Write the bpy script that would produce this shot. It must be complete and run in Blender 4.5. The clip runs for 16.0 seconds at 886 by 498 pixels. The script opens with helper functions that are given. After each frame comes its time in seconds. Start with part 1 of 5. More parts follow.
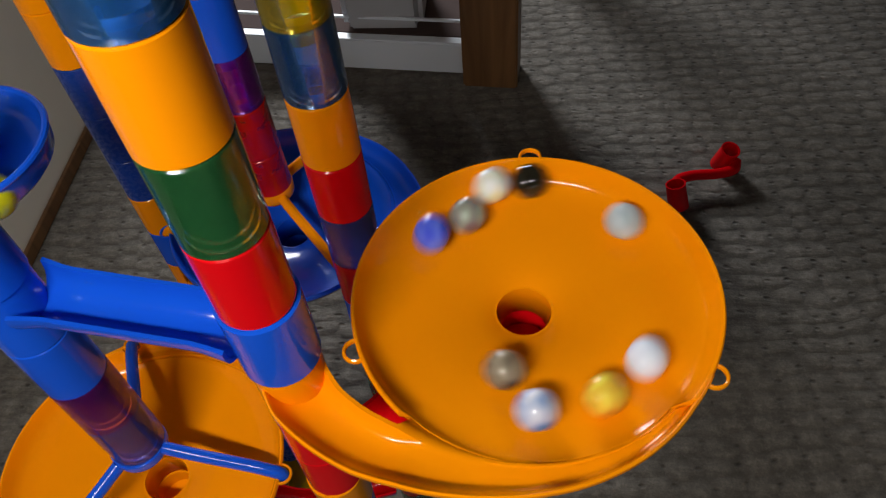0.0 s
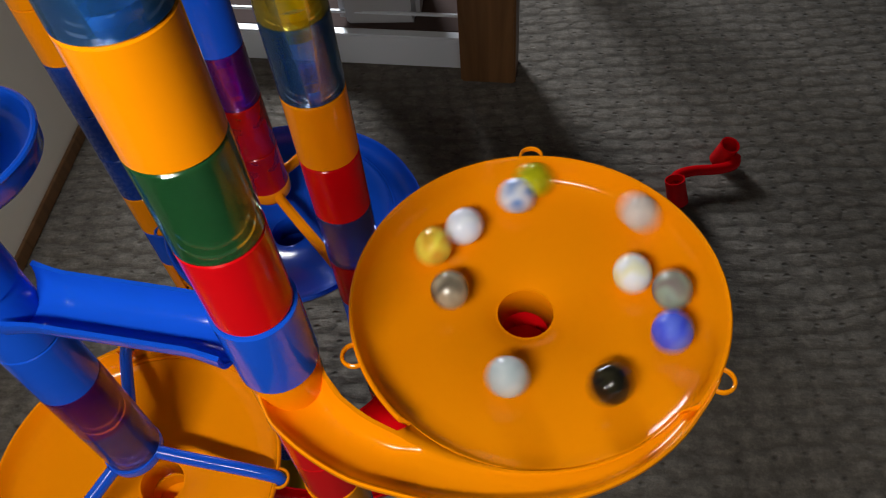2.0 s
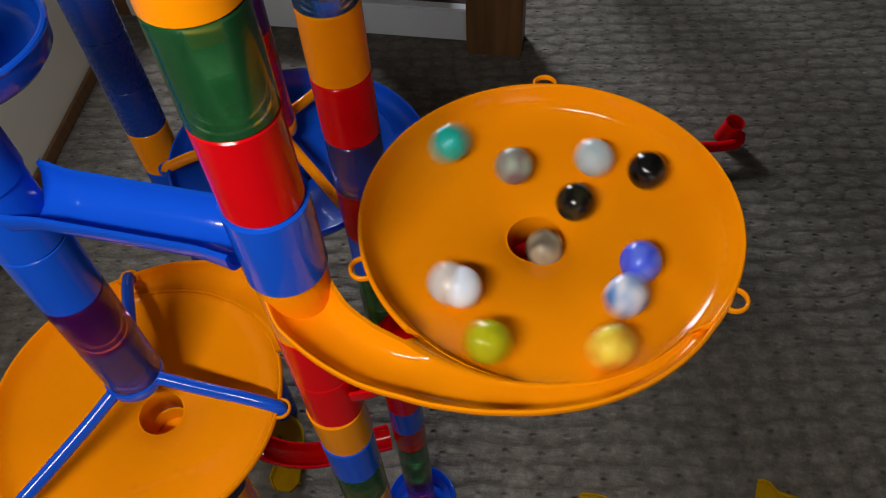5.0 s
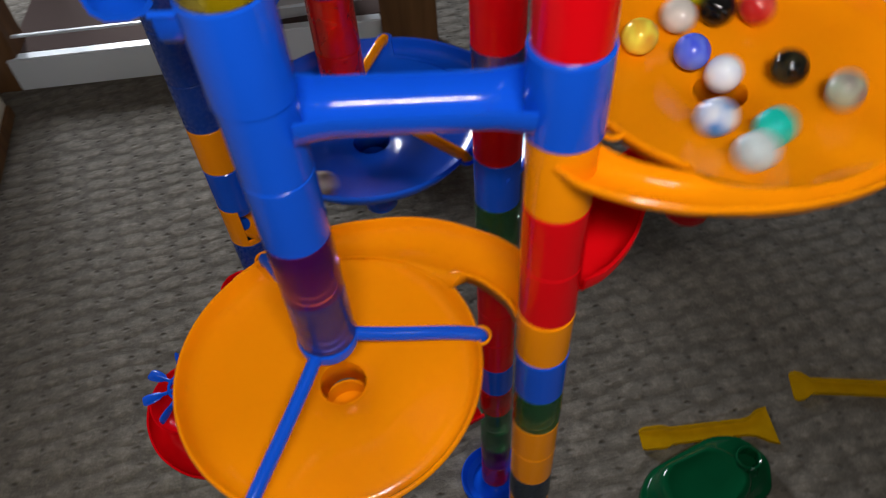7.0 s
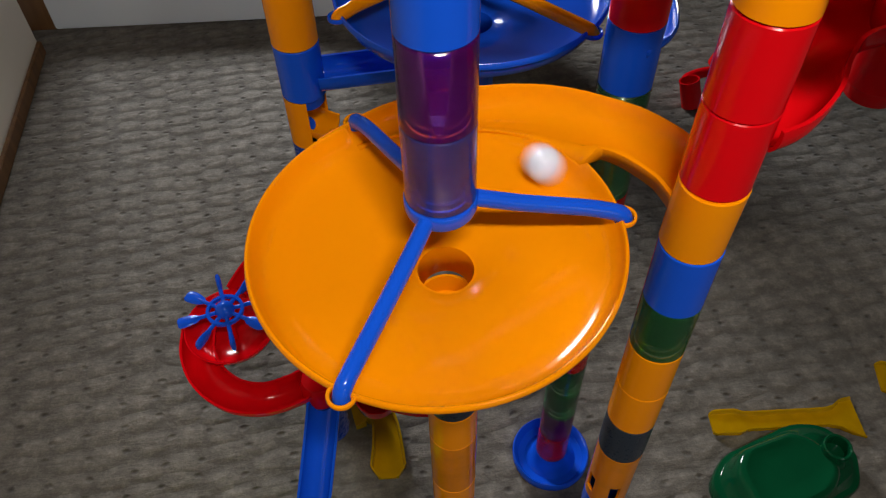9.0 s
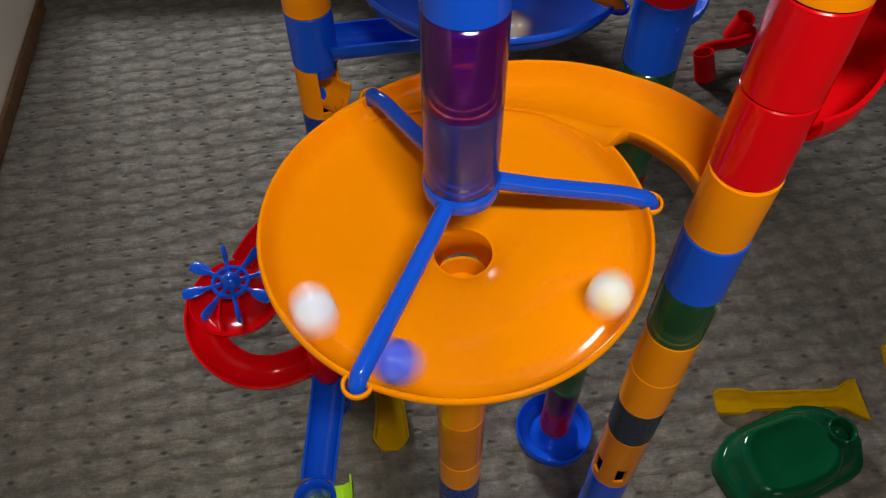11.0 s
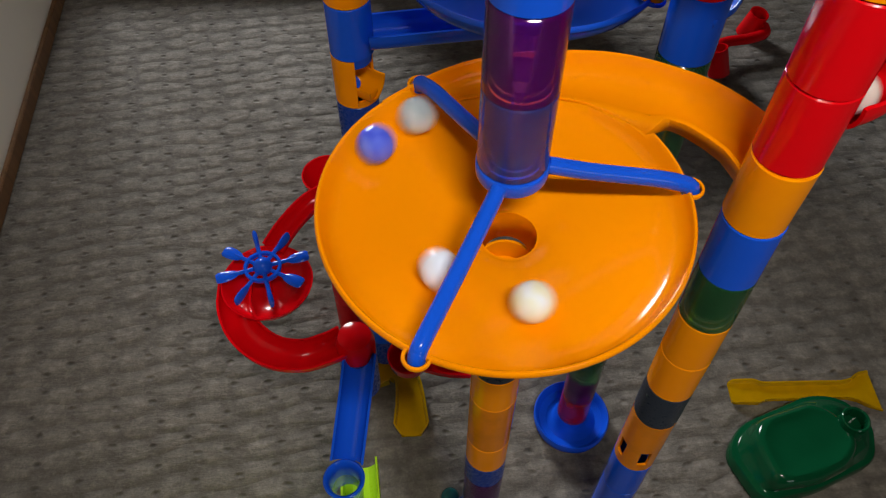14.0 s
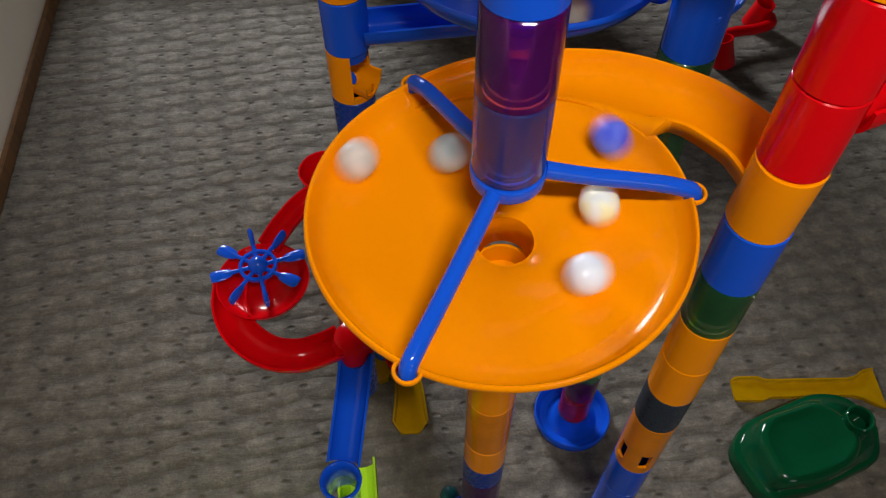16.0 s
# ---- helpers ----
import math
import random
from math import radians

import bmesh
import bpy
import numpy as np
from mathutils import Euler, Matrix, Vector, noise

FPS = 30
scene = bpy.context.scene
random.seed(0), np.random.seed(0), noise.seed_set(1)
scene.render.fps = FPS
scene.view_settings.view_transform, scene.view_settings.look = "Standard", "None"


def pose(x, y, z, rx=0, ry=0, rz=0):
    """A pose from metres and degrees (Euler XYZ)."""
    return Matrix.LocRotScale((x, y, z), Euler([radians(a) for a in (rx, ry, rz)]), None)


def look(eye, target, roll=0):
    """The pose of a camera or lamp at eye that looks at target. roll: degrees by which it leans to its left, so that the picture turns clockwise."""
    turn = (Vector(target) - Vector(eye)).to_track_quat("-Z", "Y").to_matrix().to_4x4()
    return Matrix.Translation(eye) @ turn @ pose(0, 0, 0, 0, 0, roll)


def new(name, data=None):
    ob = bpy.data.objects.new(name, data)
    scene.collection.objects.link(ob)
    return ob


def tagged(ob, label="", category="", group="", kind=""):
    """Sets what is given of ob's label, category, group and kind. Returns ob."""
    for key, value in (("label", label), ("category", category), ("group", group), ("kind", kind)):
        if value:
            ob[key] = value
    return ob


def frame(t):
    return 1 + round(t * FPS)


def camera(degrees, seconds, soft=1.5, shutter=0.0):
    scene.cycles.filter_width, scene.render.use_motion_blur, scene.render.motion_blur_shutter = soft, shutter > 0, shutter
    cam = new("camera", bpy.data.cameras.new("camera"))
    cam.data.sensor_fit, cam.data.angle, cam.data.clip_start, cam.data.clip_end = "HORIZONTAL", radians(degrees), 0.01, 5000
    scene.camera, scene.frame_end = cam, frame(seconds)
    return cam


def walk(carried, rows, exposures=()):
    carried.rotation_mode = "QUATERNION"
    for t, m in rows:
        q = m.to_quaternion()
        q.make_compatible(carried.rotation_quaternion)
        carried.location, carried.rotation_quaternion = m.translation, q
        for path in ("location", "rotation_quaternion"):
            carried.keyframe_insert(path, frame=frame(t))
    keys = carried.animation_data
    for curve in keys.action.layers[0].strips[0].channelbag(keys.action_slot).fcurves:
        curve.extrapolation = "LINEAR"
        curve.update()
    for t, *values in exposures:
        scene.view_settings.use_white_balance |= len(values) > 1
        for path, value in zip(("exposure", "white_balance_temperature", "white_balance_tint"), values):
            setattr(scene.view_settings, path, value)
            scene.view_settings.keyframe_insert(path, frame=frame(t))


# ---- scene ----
cam = camera(60.0, 16.0, soft=1.2, shutter=0.5)
PATH = [
    (0, 0.0293, 0.0144, 0.7875, 37.60, 3.68, 3.80),
    (0.5, 0.0299, 0.0191, 0.7897, 37.67, 3.34, 3.66),
    (1, 0.0310, 0.0187, 0.7874, 37.57, 3.37, 3.55),
    (1.5, 0.0297, 0.0205, 0.7824, 37.38, 3.56, 3.50),
    (2, 0.0276, 0.0204, 0.7840, 37.18, 3.60, 3.56),
    (2.5, 0.0267, 0.0201, 0.7866, 37.06, 3.32, 3.85),
    (3, 0.0274, 0.0220, 0.7729, 36.99, 2.65, 4.11),
    (3.5, 0.0285, 0.0166, 0.7638, 37.06, 2.39, 4.46),
    (4, 0.0261, 0.0134, 0.7641, 36.65, 2.39, 4.91),
    (6.3, 0.0074, -0.0158, 0.7662, 36.52, 2.98, 2.38),
    (6.5, -0.0228, -0.0178, 0.7697, 37.19, 3.19, -0.49),
    (6.7, -0.0633, -0.0324, 0.7623, 38.16, 3.39, -4.56),
    (7, -0.1246, -0.0420, 0.7340, 39.02, 2.90, -11.65),
    (7.2, -0.1461, -0.0452, 0.7114, 39.74, 3.22, -14.78),
    (7.5, -0.1733, -0.0514, 0.6787, 40.41, 3.20, -16.96),
    (8, -0.1940, -0.0501, 0.6418, 40.95, 2.68, -14.53),
    (8.5, -0.1923, -0.0500, 0.6425, 40.95, 1.71, -10.72),
    (9, -0.1769, -0.0380, 0.6433, 40.32, 0.98, -8.43),
    (11.5, -0.1878, -0.0258, 0.6402, 37.39, 0.07, -7.49),
    (12, -0.1981, -0.0339, 0.6422, 37.14, 0.06, -7.53),
    (12.5, -0.1992, -0.0442, 0.6467, 36.96, -0.03, -7.32),
    (13, -0.2011, -0.0426, 0.6486, 37.14, -0.21, -7.11),
    (13.5, -0.2016, -0.0395, 0.6461, 37.08, -0.34, -6.95),
    (14, -0.2025, -0.0342, 0.6458, 37.38, -0.21, -7.06),
    (14.5, -0.2005, -0.0347, 0.6414, 37.06, -0.13, -7.31),
    (15, -0.2033, -0.0312, 0.6455, 36.67, -0.05, -7.20),
    (15.5, -0.2001, -0.0286, 0.6477, 36.16, -0.06, -7.05),
    (16, -0.1974, -0.0239, 0.6430, 36.49, -0.00, -6.85),
]
EXPOSURES = [(0.0, -0.22, 6500, 10), (4.2, -0.25, 6500, 10), (6.5, -0.25, 6300, 10), (7.6, 0.12, 6500, 10), (16.0, 0.18, 6600, 10)]
walk(cam, [(t, pose(*p)) for t, *p in PATH], EXPOSURES)

# ---------------------------------------------------------------- light
world = bpy.data.worlds.new("world")
scene.world = world
world.use_nodes = True
wn, wl = world.node_tree.nodes, world.node_tree.links
sky = wn.new("ShaderNodeTexSky")
sky.sky_type, sky.sun_disc = "NISHITA", False
sky.sun_elevation, sky.sun_rotation = radians(30), radians(-25)
wl.new(sky.outputs[0], wn["Background"].inputs[0])
wn["Background"].inputs[1].default_value = 0.08


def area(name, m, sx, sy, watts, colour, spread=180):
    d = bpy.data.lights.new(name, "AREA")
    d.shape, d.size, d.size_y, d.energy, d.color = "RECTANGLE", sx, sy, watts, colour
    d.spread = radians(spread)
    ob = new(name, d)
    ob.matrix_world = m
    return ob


WINDOW = (-0.68, 2.20, 0.90)
area("window_light", look(WINDOW, (-0.42, 0.6, 0.05)), 0.5, 0.5, 14.5, (0.90, 0.95, 1.0), 110)
area("window_light", look((0.55, -2.15, 0.75), (-0.25, 0.6, 0.2)), 1.2, 0.7, 5.5, (0.92, 0.96, 1.0))
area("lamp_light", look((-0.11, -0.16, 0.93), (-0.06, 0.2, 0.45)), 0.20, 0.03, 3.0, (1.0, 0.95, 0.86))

# ---------------------------------------------------------------- materials


def material(name):
    m = bpy.data.materials.new(name)
    m.use_nodes = True
    t = m.node_tree
    return m, t.nodes, t.links, t.nodes["Principled BSDF"]


def add(nodes, kind, **values):
    n = nodes.new(kind)
    for k, v in values.items():
        n.inputs[k].default_value = v
    return n


def plastic(name, colour, rough=0.22, wear=0.10, sss=0.0, gloss=0.30):
    """Glossy moulded plastic with faint scuffs and a slight unevenness."""
    m, n, l, b = material(name)
    geo = n.new("ShaderNodeTexCoord")
    big = add(n, "ShaderNodeTexNoise", Scale=28.0, Detail=3.0)
    fine = add(n, "ShaderNodeTexNoise", Scale=420.0, Detail=4.0, Roughness=0.65)
    l.new(geo.outputs["Object"], big.inputs["Vector"])
    l.new(geo.outputs["Object"], fine.inputs["Vector"])
    mix = n.new("ShaderNodeMix")
    mix.data_type = "RGBA"
    mix.inputs[6].default_value = (*[c * (1 - wear) for c in colour], 1)
    mix.inputs[7].default_value = (*[min(1, c * (1 + wear)) for c in colour], 1)
    l.new(big.outputs["Fac"], mix.inputs[0])
    l.new(mix.outputs[2], b.inputs["Base Color"])
    ramp = n.new("ShaderNodeMapRange")
    ramp.inputs["From Min"].default_value, ramp.inputs["From Max"].default_value = 0.3, 0.75
    ramp.inputs["To Min"].default_value, ramp.inputs["To Max"].default_value = rough * 0.75, rough * 1.5
    l.new(fine.outputs["Fac"], ramp.inputs["Value"])
    l.new(ramp.outputs[0], b.inputs["Roughness"])
    bump = add(n, "ShaderNodeBump", Strength=0.06, Distance=0.0006)
    l.new(big.outputs["Fac"], bump.inputs["Height"])
    l.new(bump.outputs[0], b.inputs["Normal"])
    b.inputs["IOR"].default_value = 1.46
    b.inputs["Specular IOR Level"].default_value = gloss
    if sss:
        b.inputs["Subsurface Weight"].default_value = sss
        b.inputs["Subsurface Radius"].default_value = (0.01, 0.004, 0.002)
        b.inputs["Subsurface Scale"].default_value = 0.3
    return m


def clear_plastic(name, colour, body_colour, cloud=0.25, rough=0.12):
    """Tinted see-through plastic: a coloured pane with a little cloudiness and a gloss."""
    m, n, l, b = material(name)
    out = n["Material Output"]
    n.remove(b)
    see = n.new("ShaderNodeBsdfTransparent")
    see.inputs[0].default_value = (*colour, 1)
    dif = n.new("ShaderNodeBsdfDiffuse")
    dif.inputs[0].default_value = (*body_colour, 1)
    tra = n.new("ShaderNodeBsdfTranslucent")
    tra.inputs[0].default_value = (*body_colour, 1)
    cloudy = n.new("ShaderNodeMixShader")
    cloudy.inputs[0].default_value = 0.25
    l.new(dif.outputs[0], cloudy.inputs[1])
    l.new(tra.outputs[0], cloudy.inputs[2])
    body = n.new("ShaderNodeMixShader")
    tex = n.new("ShaderNodeTexCoord")
    noise_tex = add(n, "ShaderNodeTexNoise", Scale=60.0, Detail=4.0)
    l.new(tex.outputs["Object"], noise_tex.inputs["Vector"])
    rng = n.new("ShaderNodeMapRange")
    rng.inputs["To Min"].default_value, rng.inputs["To Max"].default_value = cloud * 0.7, cloud * 1.3
    l.new(noise_tex.outputs["Fac"], rng.inputs["Value"])
    l.new(rng.outputs[0], body.inputs[0])
    l.new(see.outputs[0], body.inputs[1])
    l.new(cloudy.outputs[0], body.inputs[2])
    gloss = n.new("ShaderNodeBsdfGlossy")
    gloss.inputs["Roughness"].default_value = rough
    fres = n.new("ShaderNodeFresnel")
    fres.inputs[0].default_value = 1.5
    top = n.new("ShaderNodeMixShader")
    l.new(fres.outputs[0], top.inputs[0])
    l.new(body.outputs[0], top.inputs[1])
    l.new(gloss.outputs[0], top.inputs[2])
    l.new(top.outputs[0], out.inputs[0])
    return m


THICK = {}


def both(name, colour, body_colour, cloud):
    """The clear wall, and the same plastic where it is thick."""
    m = clear_plastic(name, colour, body_colour, cloud)
    THICK[m.name] = clear_plastic("thick_" + name, colour, body_colour, min(0.9, cloud * 3.2))
    return m


ORANGE = plastic("orange_plastic", (0.93, 0.285, 0.001), 0.11, 0.03, gloss=0.22)
BLUE = plastic("blue_plastic", (0.006, 0.085, 0.66), 0.13, 0.08, gloss=0.42)
NAVY = plastic("navy_plastic", (0.010, 0.045, 0.28), 0.25, 0.1)
RED = plastic("red_plastic", (0.66, 0.002, 0.006), 0.13, 0.08, gloss=0.25)
SLATE = plastic("slate_plastic", (0.022, 0.032, 0.05), 0.3, 0.1)
LIME = plastic("lime_plastic", (0.40, 0.70, 0.02), 0.3, 0.08)
CYAN = plastic("cyan_plastic", (0.05, 0.42, 0.75), 0.3, 0.08)
DEEP_ORANGE = plastic("deep_orange_plastic", (0.85, 0.12, 0.001), 0.25, 0.05)
AMBER = both("amber_plastic", (1.0, 0.80, 0.35), (0.95, 0.29, 0.002), 0.97)
CLEAR_GREEN = both("clear_green_plastic", (0.82, 0.955, 0.83), (0.07, 0.50, 0.15), 0.15)
CLEAR_PURPLE = both("clear_purple_plastic", (0.84, 0.56, 0.92), (0.34, 0.006, 0.46), 0.18)
CLEAR_RED = both("clear_red_plastic", (1.0, 0.50, 0.42), (0.98, 0.012, 0.006), 0.44)
CLEAR_BLUE = both("clear_blue_plastic", (0.78, 0.89, 1.0), (0.05, 0.33, 1.0), 0.12)
CLEAR_INDIGO = both("clear_indigo_plastic", (0.70, 0.74, 1.0), (0.13, 0.18, 0.98), 0.17)
CLEAR_YELLOW = both("clear_yellow_plastic", (1.0, 0.96, 0.50), (0.98, 0.72, 0.004), 0.20)
YELLOW_SHEET = both("yellow_sheet_plastic", (1.0, 0.90, 0.36), (0.98, 0.56, 0.003), 0.42)
BOTTLE_GREEN = plastic("bottle_green_plastic", (0.002, 0.060, 0.022), 0.08, 0.2, gloss=0.4)


def carpet_material():
    """Looped carpet: rows of flat tufts with a small pit at the end of each, shade painted into pits and gaps, and pale
    flecks.
    """
    m, n, l, b = material("grey_carpet")
    tex = n.new("ShaderNodeTexCoord")

    def value(x, y, op="MULTIPLY"):
        q = n.new("ShaderNodeMath")
        q.operation = op
        for k, v in enumerate((x, y)):
            if isinstance(v, float):
                q.inputs[k].default_value = v
            else:
                l.new(v, q.inputs[k])
        return q.outputs[0]

    def spread(x, lo, hi, a=0.3, c=0.7, smooth=False):
        q = n.new("ShaderNodeMapRange")
        q.interpolation_type = "SMOOTHSTEP" if smooth else "LINEAR"
        q.inputs["From Min"].default_value, q.inputs["From Max"].default_value = a, c
        q.inputs["To Min"].default_value, q.inputs["To Max"].default_value = lo, hi
        l.new(x, q.inputs["Value"])
        return q.outputs[0]

    def scaled(sx, sy, source, shift=(0, 0, 0)):
        q = n.new("ShaderNodeMapping")
        q.inputs["Scale"].default_value = (sx, sy, 0)
        q.inputs["Location"].default_value = shift
        q.inputs["Rotation"].default_value = (0, 0, radians(-6))
        l.new(source, q.inputs["Vector"])
        return q.outputs[0]

    def noise(scale, detail, rough, vector):
        q = add(n, "ShaderNodeTexNoise", Scale=scale, Detail=detail, Roughness=rough)
        l.new(vector, q.inputs["Vector"])
        return q.outputs["Fac"]

    warp = add(n, "ShaderNodeTexNoise", Scale=7.0, Detail=3.0)
    l.new(tex.outputs["Object"], warp.inputs["Vector"])
    bent = n.new("ShaderNodeMix")
    bent.data_type, bent.blend_type = "RGBA", "LINEAR_LIGHT"
    bent.inputs[0].default_value = 0.012
    l.new(tex.outputs["Object"], bent.inputs[6])
    l.new(warp.outputs["Color"], bent.inputs[7])
    flat = scaled(29.0, 44.0, bent.outputs[2])

    def cells(feature, jitter, vector):
        q = n.new("ShaderNodeTexVoronoi")
        q.voronoi_dimensions, q.feature = "2D", feature
        q.inputs["Scale"].default_value, q.inputs["Randomness"].default_value = 1.0, jitter
        l.new(vector, q.inputs["Vector"])
        return q

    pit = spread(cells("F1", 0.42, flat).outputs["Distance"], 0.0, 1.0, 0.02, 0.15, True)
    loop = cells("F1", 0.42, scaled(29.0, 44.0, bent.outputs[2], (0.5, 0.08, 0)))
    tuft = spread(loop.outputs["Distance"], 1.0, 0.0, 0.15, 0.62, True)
    slub = noise(1.0, 4.0, 0.6, scaled(42.0, 150.0, bent.outputs[2]))
    fibre = noise(420.0, 4.0, 0.75, tex.outputs["Object"])
    fleck = noise(95.0, 4.0, 0.7, tex.outputs["Object"])
    broad = noise(5.0, 4.0, 0.6, tex.outputs["Object"])
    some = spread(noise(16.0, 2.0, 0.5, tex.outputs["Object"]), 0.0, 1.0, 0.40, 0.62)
    # shade inside the pits is put into the colour, besides the relief
    pit_shade = spread(value(value(1.0, pit, "SUBTRACT"), some), 1.0, 0.56, 0.0, 1.0)
    tone = value(value(pit_shade, spread(fibre, 0.82, 1.18)), value(spread(slub, 0.84, 1.16), value(spread(fleck, 0.86, 1.5, 0.45, 0.78), spread(broad, 0.82, 1.18))))
    # colour also darkens away from each tuft, as shade in the gaps
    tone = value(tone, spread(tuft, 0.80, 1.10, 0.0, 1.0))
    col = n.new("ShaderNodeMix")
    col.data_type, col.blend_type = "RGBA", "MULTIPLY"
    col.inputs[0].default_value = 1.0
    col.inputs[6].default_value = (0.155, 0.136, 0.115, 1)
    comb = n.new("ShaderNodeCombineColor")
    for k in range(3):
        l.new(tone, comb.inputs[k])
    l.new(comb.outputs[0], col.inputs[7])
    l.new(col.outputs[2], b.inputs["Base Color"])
    b.inputs["Roughness"].default_value = 0.95
    b.inputs["Specular IOR Level"].default_value = 0.15
    b.inputs["Sheen Weight"].default_value = 0.15
    height = value(value(value(pit, 0.8), value(tuft, 1.0), "ADD"), value(value(slub, 0.7), value(value(fleck, 0.5), value(fibre, 0.25), "ADD"), "ADD"), "ADD")
    bump = add(n, "ShaderNodeBump", Strength=0.48, Distance=0.005)
    l.new(height, bump.inputs["Height"])
    l.new(bump.outputs[0], b.inputs["Normal"])
    return m


def painted(name, colour, rough=0.6, vary=0.12, scale=8.0):
    m, n, l, b = material(name)
    tex = n.new("ShaderNodeTexCoord")
    a = add(n, "ShaderNodeTexNoise", Scale=scale, Detail=5.0)
    c = add(n, "ShaderNodeTexNoise", Scale=scale * 25, Detail=3.0)
    l.new(tex.outputs["Object"], a.inputs["Vector"])
    l.new(tex.outputs["Object"], c.inputs["Vector"])
    mx = n.new("ShaderNodeMix")
    mx.data_type = "RGBA"
    mx.inputs[6].default_value = (*[v * (1 - vary) for v in colour], 1)
    mx.inputs[7].default_value = (*[min(1, v * (1 + vary)) for v in colour], 1)
    l.new(a.outputs["Fac"], mx.inputs[0])
    l.new(mx.outputs[2], b.inputs["Base Color"])
    b.inputs["Roughness"].default_value = rough
    bump = add(n, "ShaderNodeBump", Strength=0.15, Distance=0.001)
    l.new(c.outputs["Fac"], bump.inputs["Height"])
    l.new(bump.outputs[0], b.inputs["Normal"])
    return m


def wood(name, light, dark, rough=0.45):
    m, n, l, b = material(name)
    tex = n.new("ShaderNodeTexCoord")
    mp = n.new("ShaderNodeMapping")
    mp.inputs["Scale"].default_value = (40, 40, 3)
    l.new(tex.outputs["Object"], mp.inputs["Vector"])
    a = add(n, "ShaderNodeTexNoise", Scale=1.5, Detail=6.0, Distortion=0.8)
    l.new(mp.outputs[0], a.inputs["Vector"])
    r = n.new("ShaderNodeValToRGB")
    r.color_ramp.elements[0].position, r.color_ramp.elements[0].color = 0.3, (*dark, 1)
    r.color_ramp.elements[1].position, r.color_ramp.elements[1].color = 0.7, (*light, 1)
    l.new(a.outputs["Fac"], r.inputs[0])
    l.new(r.outputs[0], b.inputs["Base Color"])
    b.inputs["Roughness"].default_value = rough
    return m


CARPET = carpet_material()
WALL = painted("wall_paint", (0.22, 0.21, 0.195), 0.8, 0.04)
CEILING = painted("ceiling_paint", (0.36, 0.355, 0.35), 0.9, 0.03)
WHITE = painted("white_laminate", (0.72, 0.76, 0.82), 0.35, 0.05)
PANEL = painted("pale_panel", (0.86, 0.80, 0.70), 0.5, 0.07)
BROWN = wood("brown_wood", (0.20, 0.095, 0.035), (0.11, 0.05, 0.018))
BOARD = painted("dull_brown_board", (0.085, 0.060, 0.055), 0.95, 0.10)
BOARD.node_tree.nodes["Principled BSDF"].inputs["Specular IOR Level"].default_value = 0.1
GREYBOX = painted("grey_plastic_box", (0.40, 0.40, 0.42), 0.5, 0.08)

# ---------------------------------------------------------------- mesh helpers


def part(name, bm, mat, parent, label=""):
    me = bpy.data.meshes.new(name)
    bmesh.ops.recalc_face_normals(bm, faces=bm.faces)
    for f in bm.faces:
        f.smooth = True
    bm.to_mesh(me)
    bm.free()
    me.set_sharp_from_angle(angle=radians(40))
    me.materials.append(mat)
    ob = new(name, me)
    if parent is not None:
        ob.parent = parent
    if label:
        ob["label"] = label
    return ob


def thing(name, label, category, at=(0, 0, 0), rz=0, group="", kind=""):
    ob = new(name)
    ob.empty_display_size = 0.01
    ob.matrix_world = pose(*at, 0, 0, rz)
    return tagged(ob, label, category, group, kind)


def lathe(profile, n=48, closed=True, at=(0, 0, 0), a0=0.0, a1=360.0):
    """A profile of (r, z) turned round the z axis."""
    bm = bmesh.new()
    full = abs(a1 - a0) >= 359.9
    steps = n if full else n + 1
    rings = []
    for k in range(steps):
        a = radians(a0 + (a1 - a0) * k / n)
        rings.append([bm.verts.new((at[0] + r * math.cos(a), at[1] + r * math.sin(a), at[2] + z)) for r, z in profile])
    m = len(profile)
    for k in range(n if full else n):
        p, q = rings[k], rings[(k + 1) % steps]
        for j in range(m if closed else m - 1):
            bm.faces.new((p[j], q[j], q[(j + 1) % m], p[(j + 1) % m]))
    if not full and closed:
        bm.faces.new(rings[0])
        bm.faces.new(rings[-1][::-1])
    return bm


def smooth_path(points, n=8):
    """A Catmull-Rom line through the points."""
    p = [Vector(q) for q in points]
    p = [2 * p[0] - p[1], *p, 2 * p[-1] - p[-2]]
    out = []
    for i in range(1, len(p) - 2):
        for k in range(n):
            t = k / n
            a, b, c, d = p[i - 1 : i + 3]
            out.append(0.5 * (2 * b + (c - a) * t + (2 * a - 5 * b + 4 * c - d) * t * t + (3 * b - a - 3 * c + d) * t**3))
    return out + [p[-2]]


def sweep(path, section, up=(0, 0, 1), scale=None, closed=True):
    """A closed section of (across, up) carried along a path; its ends are capped."""
    bm = bmesh.new()
    rings = []
    path = [Vector(q) for q in path]
    for i, q in enumerate(path):
        d = (path[min(i + 1, len(path) - 1)] - path[max(i - 1, 0)]).normalized()
        side = d.cross(Vector(up)).normalized()
        top = side.cross(d)
        s = scale(i / (len(path) - 1)) if scale else 1.0
        rings.append([bm.verts.new(q + side * u * s + top * v * s) for u, v in section])
    m = len(section)
    for a, b in zip(rings, rings[1:]):
        for j in range(m):
            bm.faces.new((a[j], b[j], b[(j + 1) % m], a[(j + 1) % m]))
    if closed:
        bm.faces.new(rings[0][::-1])
        bm.faces.new(rings[-1])
    return bm


def oval(a, b, n=12):
    return [(a * math.cos(2 * math.pi * k / n), b * math.sin(2 * math.pi * k / n)) for k in range(n)]


